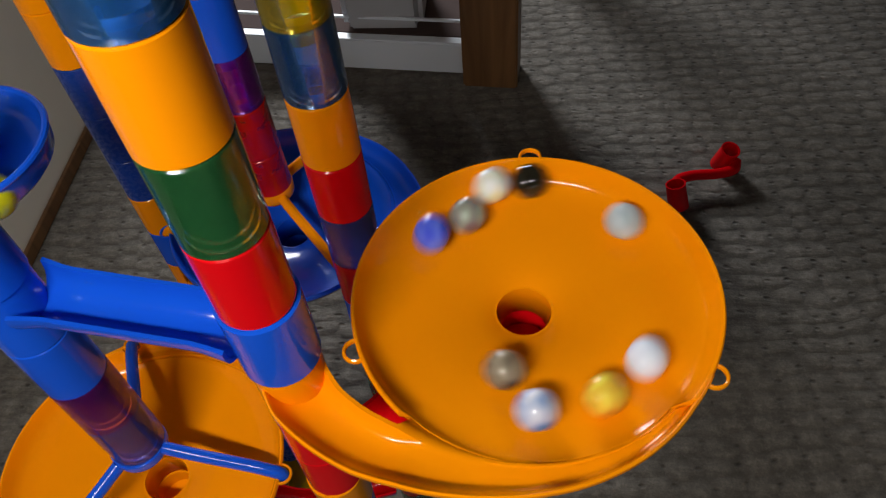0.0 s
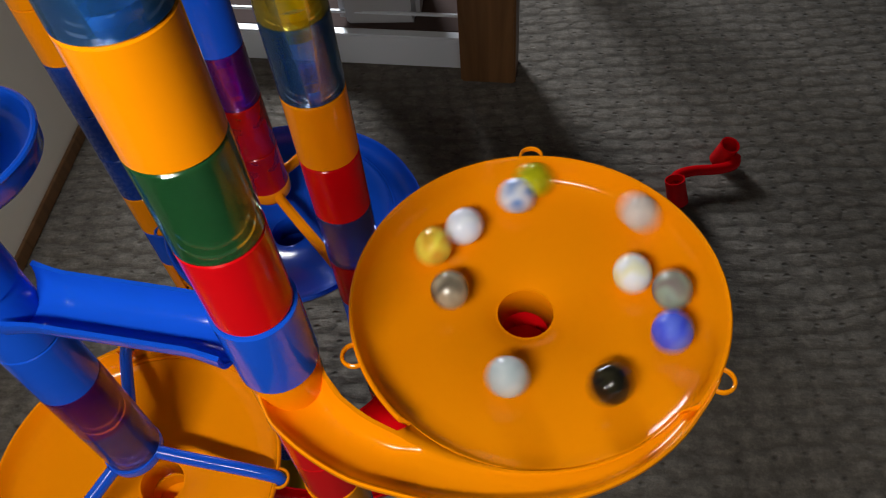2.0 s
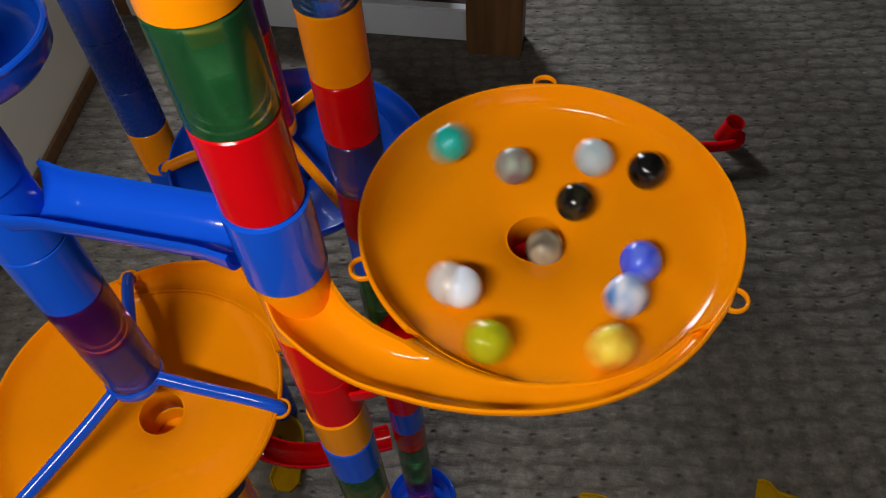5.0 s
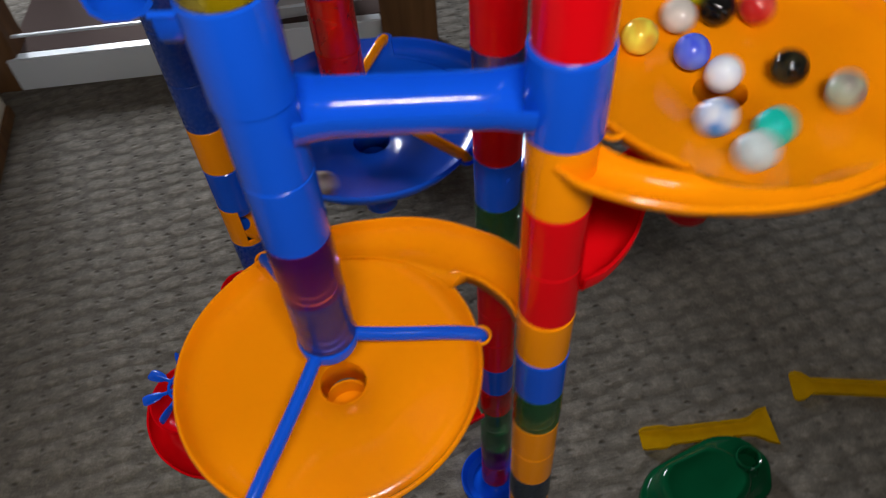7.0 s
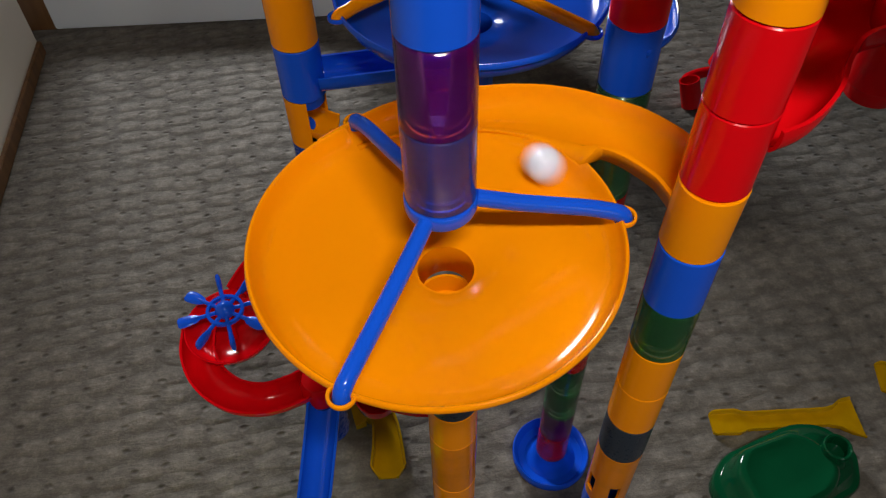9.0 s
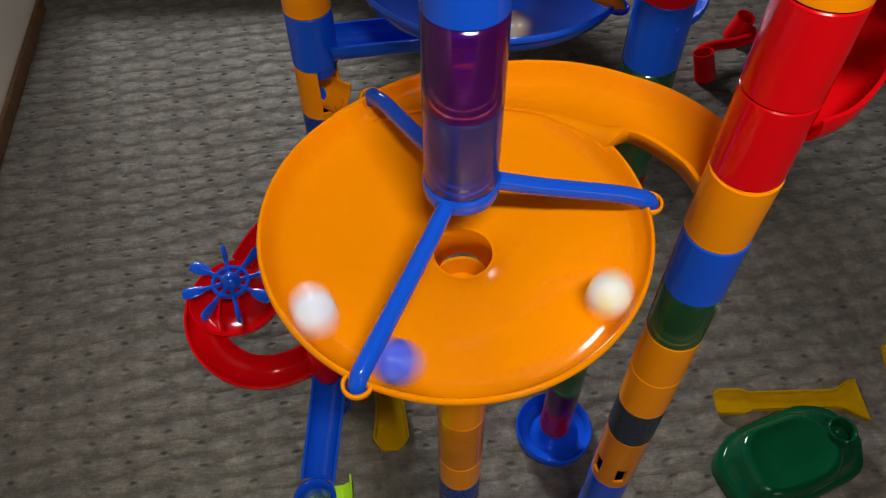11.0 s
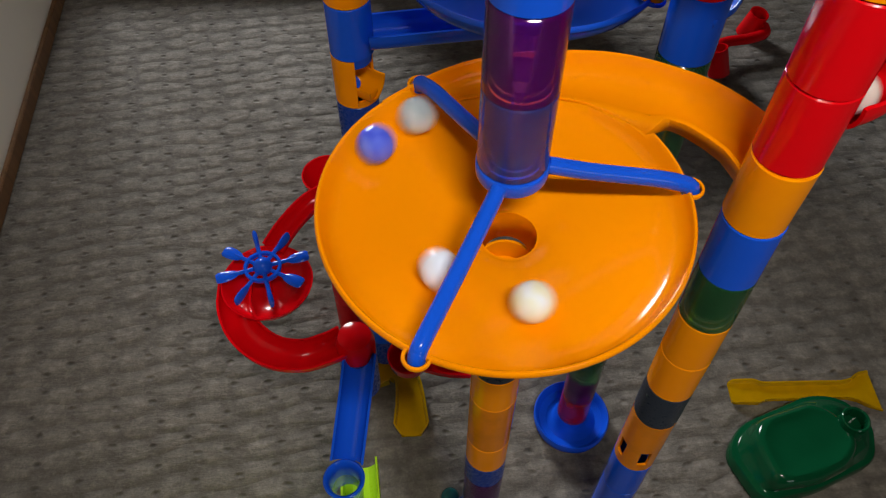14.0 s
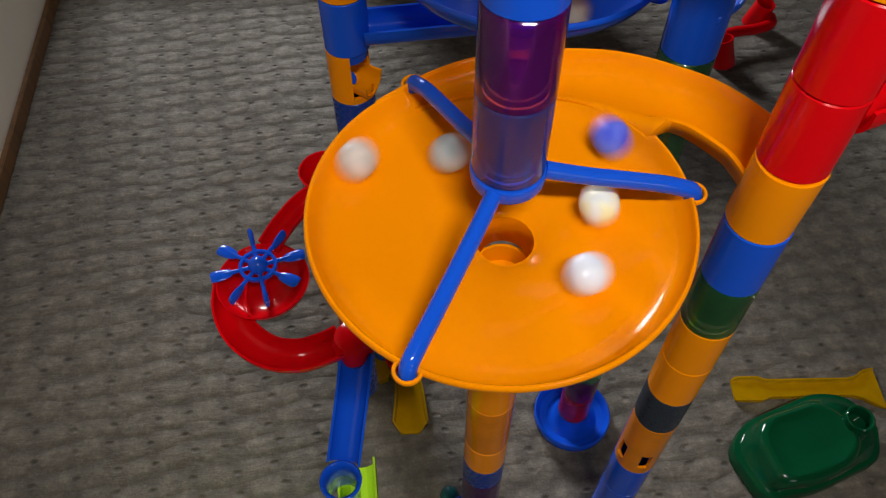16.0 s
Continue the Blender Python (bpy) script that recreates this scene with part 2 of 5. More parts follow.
def trough(r=0.0115, wall=0.0016, lip=0.003, n=12, spread=180):
    """The section of a half-round gutter with upright lips."""
    out = [(r * math.cos(a), r * math.sin(a)) for a in [radians(-90 - spread / 2 + spread * k / n) for k in range(n + 1)]]
    inn = [(u * (1 - wall / r), v * (1 - wall / r)) for u, v in out]
    o0, o1 = out[0], out[-1]
    return [(o0[0], o0[1] + lip), *out, (o1[0], o1[1] + lip), (inn[-1][0], o1[1] + lip), *inn[::-1], (inn[0][0], o0[1] + lip)]


def box(size, at=(0, 0, 0), bevel=0.002, seg=2):
    bm = bmesh.new()
    bmesh.ops.create_cube(bm, size=1.0, matrix=Matrix.Translation(at) @ Matrix.Diagonal((*size, 1)))
    if bevel:
        bmesh.ops.bevel(bm, geom=bm.edges[:], offset=bevel, segments=seg, affect="EDGES", clamp_overlap=True)
    return bm


def join(*bms):
    a = bms[0]
    for b in bms[1:]:
        me = bpy.data.meshes.new("tmp")
        b.to_mesh(me)
        b.free()
        a.from_mesh(me)
        bpy.data.meshes.remove(me)
    return a


# ---------------------------------------------------------------- the room


def room():
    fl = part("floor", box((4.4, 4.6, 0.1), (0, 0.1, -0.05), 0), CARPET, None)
    tagged(fl, "grey looped carpet with rows of small tufts", "floor", kind="structure")
    ce = part("ceiling", box((4.4, 4.6, 0.1), (0, 0.1, 2.45), 0), CEILING, None)
    tagged(ce, "plain white ceiling", "ceiling", kind="structure")
    for name, s, at in (
        ("wall_west", (0.1, 4.6, 2.4), (-2.25, 0.1, 1.2)),
        ("wall_east", (0.1, 4.6, 2.4), (2.25, 0.1, 1.2)),
        ("wall_south", (4.6, 0.1, 2.4), (0, -2.25, 1.2)),
        ("wall_north", (4.6, 0.1, 2.4), (0, 2.45, 1.2)),
    ):
        w = part(name, box(s, at, 0), WALL, None)
        tagged(w, "plain pale painted wall", "wall", kind="structure")


room()


def cabinet():
    c = thing("display_cabinet", "brown wooden cabinet with a white plinth board", "cabinet", (-0.0310, 0.9320, 0), -5)
    part("post", box((0.083, 0.06, 0.9), (0.0215, 0.03, 0.45), 0.003), BROWN, c)
    part("post", box((0.07, 0.06, 0.9), (-0.600, 0.06, 0.45), 0.003), BROWN, c)
    part("plinth", box((0.56, 0.018, 0.056), (-0.30, 0.036, 0.031), 0.002), WHITE, c, "white plinth board")
    part("rail", box((0.56, 0.006, 0.004), (-0.30, 0.050, 0.084), 0.001), WHITE, c, "thin pale rail")
    part("base_board", box((0.56, 0.36, 0.012), (-0.30, 0.23, 0.050), 0), BOARD, c)
    part("post", box((0.04, 0.04, 0.9), (0.043, 0.39, 0.45), 0.003), BROWN, c)
    part("post", box((0.04, 0.04, 0.9), (-0.605, 0.39, 0.45), 0.003), BROWN, c)
    part("top", box((0.75, 0.42, 0.03), (-0.28, 0.21, 0.915), 0.003), BROWN, c)
    b = thing("storage_box", "pale grey plastic storage box inside the cabinet", "box", (-0.175, 1.055, 0.0565))
    part("body", box((0.125, 0.12, 0.2), (0, 0, 0.1), 0.012, 3), GREYBOX, b)
    part("lid", box((0.135, 0.13, 0.012), (0, 0, 0.206), 0.004, 2), GREYBOX, b)
    s = thing("side_cabinet", "pale laminate side panel of a cabinet on the carpet", "cabinet", (-0.608, 0.21, 0), 0.5)
    part("panel", box((0.03, 1.5, 0.9), (-0.018, 0, 0.45), 0.002), PANEL, s)
    part("skirting", box((0.006, 1.49, 0.02), (0.001, 0, 0.012), 0.001), BROWN, s, "brown skirting strip")


cabinet()

# ---------------------------------------------------------------- marble run: tubes
TR = 0.0132


def tube(x, y, z0, z1, mat, label, spigot=True):
    t = thing("tube", label, "toy tube", (x, y, z0), group="marble run tubes")
    h, r, w, e = z1 - z0, TR, 0.0017, 0.0005
    h -= 0.0003
    prof = [(r - w, 0), (r - e, 0), (r, e), (r, h - e), (r - e, h), (r - w, h)]
    part("sleeve", lathe(prof, 40), mat, t)
    ri = r - w - 0.0002
    prof = [(ri - 0.0016, -0.007), (ri - 0.0004, -0.007), (ri, -0.0064), (ri, 0.0024), (ri - 0.0012, 0.0034), (0.0090, 0.0040), (0.0086, 0.0034), (0.0086, 0.0022), (ri - 0.0016, 0.0016)]
    if spigot:
        part("spigot", lathe(prof, 32), THICK.get(mat.name, mat), t)
    return t


def stack(x, y, rows, top=None):
    for z0, z1, mat, label in rows:
        tube(x, y, z0, z1, mat, label, z0 > 0.01)


O = "glossy orange plastic tube of a marble run tower"
B = "glossy blue plastic tube of a marble run tower"
R_ = "glossy red plastic tube of a marble run tower"
G = "see-through green plastic tube of a marble run tower"
PU = "see-through purple plastic tube of a marble run tower"
CB = "see-through pale blue plastic tube of a marble run tower"
Y = "see-through yellow plastic tube of a marble run tower"
S = "dark slate plastic tube of a marble run tower"
CR = "see-through red plastic tube of a marble run tower"

T1 = (-0.0523, 0.1469)
T1_LOW = (-0.0526, 0.1469)
T2 = (-0.0501, 0.2470)
TC = (-0.1524, 0.1574)
TP = (-0.1229, 0.3321)
TL = (-0.2093, 0.3364)
TD = (-0.1491, 0.1568)

stack(*T1_LOW, [
    (0.000, 0.0425, BLUE, B), (0.0425, 0.0850, BLUE, B), (0.0850, 0.1275, BLUE, B), (0.1275, 0.1705, BLUE, B),
    (0.2330, 0.2681, SLATE, S), (0.2681, 0.3035, ORANGE, O), (0.3035, 0.3387, ORANGE, O),
    (0.3387, 0.3739, CLEAR_GREEN, G), (0.3739, 0.4098, BLUE, B),
])
stack(*T1, [
    (0.4450, 0.4806, RED, R_), (0.4806, 0.5163, RED, R_),
    (0.5526, 0.5885, BLUE, B), (0.5885, 0.6245, RED, R_), (0.6245, 0.6599, CLEAR_GREEN, G),
    (0.6599, 0.6955, ORANGE, O), (0.6955, 0.7310, CLEAR_BLUE, CB), (0.7310, 0.7665, CLEAR_BLUE, CB),
])
stack(*T2, [
    (0.0200, 0.0577, CLEAR_RED, CR), (0.0577, 0.0932, CLEAR_PURPLE, PU), (0.0932, 0.1287, CLEAR_GREEN, G), (0.1287, 0.1642, CLEAR_GREEN, G),
    (0.1642, 0.1997, CLEAR_RED, CR), (0.1997, 0.2352, BLUE, B), (0.2352, 0.2707, RED, R_), (0.2707, 0.3062, RED, R_), (0.3062, 0.3417, RED, R_),
    (0.3417, 0.3772, CLEAR_GREEN, G), (0.3772, 0.4127, CLEAR_GREEN, G),
    (0.4479, 0.4830, RED, R_), (0.4830, 0.5181, CLEAR_INDIGO, CB), (0.5181, 0.5531, RED, R_), (0.5531, 0.5880, ORANGE, O),
    (0.5880, 0.6232, CLEAR_BLUE, CB), (0.6232, 0.6585, CLEAR_YELLOW, Y),
])
stack(*TC, [
    (0.4432, 0.4782, CLEAR_INDIGO, CB), (0.4782, 0.5127, CLEAR_PURPLE, PU), (0.5127, 0.5475, BLUE, B),
    (0.5475, 0.5827, BLUE, B), (0.5827, 0.6180, BLUE, B), (0.6180, 0.6533, CLEAR_YELLOW, Y),
])
stack(*TP, [
    (0.4353, 0.4701, CLEAR_RED, CR), (0.4701, 0.5069, CLEAR_RED, CR), (0.5069, 0.5424, CLEAR_PURPLE, PU),
    (0.5424, 0.5799, BLUE, B), (0.5799, 0.6146, ORANGE, O),
])
stack(*TL, [
    (0.2145, 0.2380, NAVY, B), (0.2380, 0.2615, NAVY, B), (0.2615, 0.2885, BLUE, B), (0.2885, 0.3240, NAVY, B),
    (0.3591, 0.3942, BLUE, B), (0.3942, 0.4292, ORANGE, O), (0.4292, 0.4645, NAVY, B), (0.4645, 0.5000, NAVY, B), (0.5000, 0.5350, NAVY, B),
    (0.5350, 0.5700, ORANGE, O), (0.5700, 0.6050, ORANGE, O), (0.6050, 0.6400, ORANGE, O), (0.6400, 0.6750, BLUE, B),
])
stack(*TD, [
    (0.0200, 0.0574, NAVY, B), (0.0574, 0.1014, NAVY, B), (0.1014, 0.1461, CLEAR_PURPLE, PU), (0.1461, 0.1730, NAVY, B), (0.1730, 0.2045, ORANGE, O),
    (0.2603, 0.2917, ORANGE, O), (0.2917, 0.3240, SLATE, S), (0.3240, 0.3560, BLUE, B),
])


def window_tube(x, y, z0, z1, mat, label, rz):
    """A tube with openings cut right through its wall."""
    t = thing("window_tube", label, "toy tube", (x, y, z0), rz)
    h, r, w = z1 - z0, TR, 0.0017
    n, m = 40, 14
    bm = bmesh.new()

    def grid(rad):
        return [[bm.verts.new((rad * math.cos(2 * math.pi * k / n), rad * math.sin(2 * math.pi * k / n), h * j / m)) for k in range(n)] for j in range(m + 1)]

    a, b = grid(r), grid(r - w)
    hole = lambda j, k: (2 <= j <= 5 and (k % 8) in (1, 2, 3))
    for j in range(m):
        for k in range(n):
            q = (k + 1) % n
            if not hole(j, k):
                bm.faces.new((a[j][k], a[j][q], a[j + 1][q], a[j + 1][k]))
                bm.faces.new((b[j][q], b[j][k], b[j + 1][k], b[j + 1][q]))
                for jj, kk, e in ((j - 1, k, ((j, k), (j, q))), (j + 1, k, ((j + 1, q), (j + 1, k))), (j, (k - 1) % n, ((j + 1, k), (j, k))), (j, q, ((j, q), (j + 1, q)))):
                    if jj < 0 or jj >= m or hole(jj, kk):
                        (j0, k0), (j1, k1) = e
                        bm.faces.new((a[j1][k1], a[j0][k0], b[j0][k0], b[j1][k1]))
    part("sleeve", bm, mat, t)
    return t


window_tube(*T1_LOW, 0.1705, 0.2327, AMBER, "orange tube with tall slots above a blue tube", -120)
middle = tube(*TD, 0.2045, 0.2603, AMBER, "cloudy orange tube with a darker inner stop")
part("stop", lathe([(0.0, 0.036), (0.0108, 0.033), (0.0112, 0.040), (0.0108, 0.052), (0.0092, 0.052), (0.0088, 0.042), (0.0, 0.042)], 32, closed=False), DEEP_ORANGE, middle, "deep orange stop inside the tube")

# ---------------------------------------------------------------- funnels
RIM = 0.0713


def curve(x, table):
    for (a, u), (b, v) in zip(table, table[1:]):
        if x <= b:
            k = max(0.0, (x - a) / (b - a))
            return u + (v - u) * k
    return table[-1][1]


R_OUT = [(172, 0.1060), (178, 0.1062), (184, 0.1080), (190, 0.1078), (200, 0.1030), (209, 0.0985), (217, 0.0935), (228, 0.0885), (238, 0.0845), (250, 0.0808), (265, 0.0775), (280, 0.0748), (296, 0.0722), (312, 0.0714)]
R_IN = [(172, 0.0850), (182, 0.0848), (190, 0.0832), (200, 0.0790), (208, 0.0750), (213, 0.0730), (222, 0.0712), (235, 0.0688), (250, 0.0672), (270, 0.0664), (312, 0.0660)]
WALL_TOP = [(172, 0.0050), (215, 0.0048), (228, 0.0045), (238, 0.0038), (250, 0.0028), (265, 0.0016), (285, 0.0006), (300, 0.0), (312, 0.0)]
CHUTE_END = 308


def bowl_z(r):
    return curve(r, [(0.0, -0.0245), (0.0125, -0.0242), (0.014, -0.0230), (0.03, -0.0185), (0.05, -0.0148), (0.062, -0.0120), (0.067, -0.0085), (0.0695, -0.003), (0.0705, 0.0), (0.12, 0.0)])


def chute_z(deg, lift=0.0):
    """The chute floor above the rim; lift raises its end at the tower."""
    return lift * curve(deg, [(172, 1.0), (205, 0.85), (225, 0.5), (250, 0.0), (312, 0.0)]) + curve(deg, [(172, -0.005), (200, -0.0053), (213, -0.0057), (225, -0.0063), (238, -0.007), (250, -0.0076), (265, -0.0082), (290, -0.0089), (312, -0.0096)])


def funnel(x, y, z, rz, mat, label, ring=(-0.0218, 0.0143), size=1.0, reach=0.0965, wide=1.0, hole=None, lugs=(181, 301, 64), lift=0.0025):
    """A round bowl with a hole, a lip, three lugs and a curved chute from a tower ring."""
    f = thing("funnel", label, "toy funnel", (x, y, z), rz)
    f.scale = (size, size, 1)
    off = Matrix.Rotation(radians(-rz), 2) @ (Vector(hole or (x, y)) - Vector((x, y))) / size
    n = 144
    rows = [0.0115, 0.0122, 0.0130, 0.0142, 0.022, 0.03, 0.04, 0.05, 0.057, 0.062, 0.065, 0.067, 0.0685, 0.0695, 0.0702, 0.0705]
    bm = bmesh.new()
    grid = []
    for k in range(n):
        deg = 360 * k / n
        a = radians(deg)
        gate = 207 <= deg <= 296
        top = 0.0700
        while gate and bowl_z(top) > chute_z(deg, lift) - 0.0006:
            top -= 0.0002
        col = [bm.verts.new((0.0098 * math.cos(a) + off.x, 0.0098 * math.sin(a) + off.y, -0.0385))]
        for r in rows:
            q = min(r, top) if gate else r
            e = min(1.0, max(0.0, (0.060 - q) / 0.046))
            col.append(bm.verts.new((q * math.cos(a) + off.x * e, q * math.sin(a) + off.y * e, bowl_z(q))))
        lip = [(0.0709, 0.0006), (0.0716, 0.0008), (0.0722, 0.0002), (0.0724, -0.0010), (0.0722, -0.0022), (0.0717, -0.0026)]
        for r, h in lip:
            q = top if gate else r
            col.append(bm.verts.new((q * math.cos(a), q * math.sin(a), bowl_z(q) if gate else h)))
        grid.append(col)
    for k in range(n):
        p, q = grid[k], grid[(k + 1) % n]
        for j in range(len(p) - 1):
            bm.faces.new((p[j], p[j + 1], q[j + 1], q[j]))
    bmesh.ops.remove_doubles(bm, verts=bm.verts, dist=0.00002)
    bowl = part("bowl", bm, mat, f)
    so = bowl.modifiers.new("thick", "SOLIDIFY")
    so.thickness, so.offset = 0.0014, -1
    # the chute
    bm = bmesh.new()
    cols = []
    for k in range(81):
        start = 182 if wide > 1 else 176
        deg = start + (CHUTE_END - start) * k / 80
        a = radians(deg)
        ri, ro, zf, zt = curve(deg, R_IN), curve(deg, R_OUT), chute_z(deg, lift), curve(deg, WALL_TOP) + chute_z(deg, lift) - chute_z(deg)
        ro *= 1 + (wide - 1) * curve(deg, [(176, 1), (235, 1), (300, 0), (312, 0)])
        ri *= 1 + (wide - 1) * curve(deg, [(176, 1), (203, 1), (222, 0), (312, 0)])
        if wide > 1:
            ri *= 1 + 0.024 * curve(deg, [(176, 1), (190, 1), (206, 0), (312, 0)])
        lip = curve(deg, [(176, 0.0055), (203, 0.0050), (208, 0.0042), (212, 0.0014), (218, 0.0004), (300, 0.0)])
        low = 0.0700
        while bowl_z(low) > zf - 0.0006:
            low -= 0.0002
        w = ro - ri
        foot = (low, bowl_z(low) - 0.0004) if deg > 207 else (ri, zf - 0.0015)
        sec = [
            foot, (ri, zf + lip), (ri + 0.07 * w, zf + lip + 0.0003), (ri + 0.12 * w, zf + lip * 0.6), (ri + 0.18 * w, zf + lip * 0.15 + 0.0002),
            (ri + 0.32 * w, zf - 0.0002), (ri + 0.48 * w, zf + 0.03 * (zt - zf)), (ri + 0.64 * w, zf + 0.12 * (zt - zf)), (ri + 0.80 * w, zf + 0.34 * (zt - zf)), (ri + 0.90 * w, zf + 0.60 * (zt - zf)),
            (ro - 0.0008, zt - 0.0010), (ro - 0.0004, zt + 0.0004), (ro + 0.0003, zt + 0.0010), (ro + 0.0010, zt + 0.0004), (ro + 0.0012, zt - 0.0012), (ro + 0.0005, zt - 0.0028),
        ]
        cols.append([bm.verts.new((r * math.cos(a), r * math.sin(a), h)) for r, h in sec])
    for p, q in zip(cols, cols[1:]):
        for j in range(len(p) - 1):
            bm.faces.new((p[j], p[j + 1], q[j + 1], q[j]))
    chute = part("chute", bm, mat, f)
    so = chute.modifiers.new("thick", "SOLIDIFY")
    so.thickness, so.offset = 0.0013, -1
    # the ring on the tower and the lugs
    r, w, (h0, h1) = TR / size, 0.0017, ring
    part("ring", lathe([(r - w, h0), (r - 0.0004, h0), (r, h0 + 0.0004), (r, h1 - 0.0004), (r - 0.0004, h1), (r - w, h1)], 40, at=(-reach / size, 0, 0)), mat, f)
    for deg in lugs:
        a = radians(deg)
        c = Vector((0.0728 * math.cos(a), 0.0728 * math.sin(a), -0.0008))
        path = [c + Vector((0.0046 * math.cos(b), 0.0046 * math.sin(b), 0)) for b in [a + radians(-110 + 220 * k / 14) for k in range(15)]]
        part("lug", sweep(path, oval(0.0008, 0.0013, 8)), mat, f)
    return f


def tripod(x, y, z, rz, mat, label, hub_z, hub_h=0.008, size=1.0, hub=None, lugs=(181, 301, 64)):
    """A hub with three bars that hook into a funnel's lugs."""
    t = thing("tripod_support", label, "toy support", (x, y, z), rz)
    t.scale = (size, size, 1)
    o = Matrix.Rotation(radians(-rz), 2) @ (Vector(hub or (x, y)) - Vector((x, y))) / size
    g = 1 / size
    part("hub", lathe([(0.0112 * g, hub_z), (0.0133 * g, hub_z), (0.0137 * g, hub_z + 0.001), (0.0137 * g, hub_z + hub_h - 0.0006), (0.0133 * g, hub_z + hub_h), (0.0112 * g, hub_z + hub_h)], 40, at=(o.x, o.y, 0)), mat, t)
    for deg in lugs:
        tip = Vector((0.0728 * math.cos(radians(deg)), 0.0728 * math.sin(radians(deg))))
        way = tip - o
        far = way.length
        way.normalize()
        pts = [(o.x + way.x * r, o.y + way.y * r, h) for r, h in ((0.0130 * g, hub_z + 0.0030), (0.03, 0.78 * hub_z + 0.0014), (0.055, 0.42 * hub_z + 0.0010), (far - 0.0050, 0.24 * hub_z), (far - 0.0014, 0.12 * hub_z - 0.0004), (far, -0.0014), (far, -0.0030))]
        part("bar", sweep(smooth_path(pts, 6), oval(0.0036, 0.0032, 12), up=(-way.y, way.x, 0)), mat, t)
    return t


D1 = (0.0377, 0.1854, 0.5383)
D2 = (-0.1551, 0.1513, 0.4265)
D3 = (-0.1130, 0.3180, 0.4305)


def ring_angle(d, t):
    return math.degrees(math.atan2(t[1] - d[1], t[0] - d[0])) - 180


SIZE2, HUB2 = 0.993, 0.0107
LIFT = {1: 0.0025, 2: 0.0055, 3: 0.0025}
LUGS2 = (181.5, 293, 59)
HOLE1 = (0.0341, 0.1912)
HOLE2 = (-0.1515, 0.1530)
RZ1, RZ2, RZ3 = ring_angle(D1, T1), ring_angle(D2, T1_LOW), ring_angle(D3, T2)
funnel(*D1, RZ1, ORANGE, "large glossy orange funnel full of rolling marbles", reach=math.dist(D1[:2], T1), hole=HOLE1, lugs=(180, 308, 68))
second = funnel(*D2, RZ2, ORANGE, "large glossy orange funnel under a blue three-armed support", (-0.0167, 0.0185), SIZE2, math.dist(D2[:2], T1_LOW), 1.05, HOLE2, LUGS2, LIFT[2])
funnel(*D3, RZ3, BLUE, "large glossy blue funnel under an orange three-armed support", (-0.0178, 0.0174), reach=math.dist(D3[:2], T2))
arms = tripod(*D2, RZ2, BLUE, "blue three-armed support hooked on the orange funnel", HUB2, 0.006, SIZE2, TC, LUGS2)
LEAN2 = 2.5
for leaning in (second, arms):
    leaning.rotation_euler[0] = radians(-LEAN2)
tripod(*D3, RZ3, ORANGE, "orange three-armed support hooked on the blue funnel", 0.0010, hub=TP)

# ---------------------------------------------------------------- marble run: channels and other pieces


def channel():
    c = thing("channel", "glossy blue open channel between two towers", "toy channel", (0, 0, 0))
    path = smooth_path([(TC[0] + (T1[0] - TC[0]) * u, TC[1] + (T1[1] - TC[1]) * u, 0.5760 - 0.0075 * u) for u in (0.115, 0.36, 0.62, 0.88)], 6)
    part("gutter", sweep(path, trough(0.0116, 0.0016, 0.0015), scale=lambda q: 1 + 0.18 * max(0, 1 - 7 * q) + 0.18 * max(0, 7 * q - 6)), BLUE, c)
    part("collar", lathe([(TR, 0.5530), (TR + 0.0011, 0.5533), (TR + 0.0011, 0.5876), (TR, 0.5881)], 40, at=(*T1, 0)), BLUE, c)


channel()


def curl():
    c = thing("curl", "glossy blue looping gutter on top of a tower", "toy channel", (-0.1650, 0.1890, -0.0020))
    r, turn = 0.0230, 292
    line = lambda a: (r * math.cos(radians(a)), r * math.sin(radians(a)), 0.6135 - 0.0060 * (a + 105) / turn)
    sec = [(-0.0100, -0.0035), (-0.0095, -0.0070), (-0.0060, -0.0100), (0.0, -0.0112), (0.0065, -0.0100), (0.0100, -0.0062), (0.0112, 0.0020), (0.0094, 0.0020), (0.0084, -0.0050), (0.0055, -0.0080), (0.0, -0.0092), (-0.0052, -0.0080), (-0.0080, -0.0058), (-0.0086, -0.0035)]
    part("gutter", sweep([line(-105 + turn * k / 44) for k in range(45)], sec), BLUE, c)
    rim = [(0.0336 * math.cos(radians(a)), 0.0336 * math.sin(radians(a)), line(a)[2] + 0.0022) for a in range(-105, 186, 6)]
    part("lip", sweep(rim, oval(0.0013, 0.0012, 8)), BLUE, c, "rounded outer lip")
    part("collar", lathe([(TR, 0.5825), (TR + 0.0008, 0.5830), (TR + 0.0008, 0.6195), (TR, 0.6200)], 40, at=(TC[0] + 0.1650, TC[1] - 0.1890, 0)), BLUE, c)


curl()


def under_channel():
    c = thing("channel", "blue gutter below the blue funnel", "toy channel", (0.0100, 0.0140, 0))
    path = smooth_path([(-0.2085, 0.3157, 0.3770), (-0.18, 0.3140, 0.3790), (-0.15, 0.3120, 0.3810), (-0.122, 0.3110, 0.3830)], 4)
    part("gutter", sweep(path, trough(0.0118, 0.0016, 0.002)), BLUE, c)
    t = tube(D3[0], D3[1], 0.3570, 0.3950, BLUE, "blue outlet tube below the blue funnel")


under_channel()


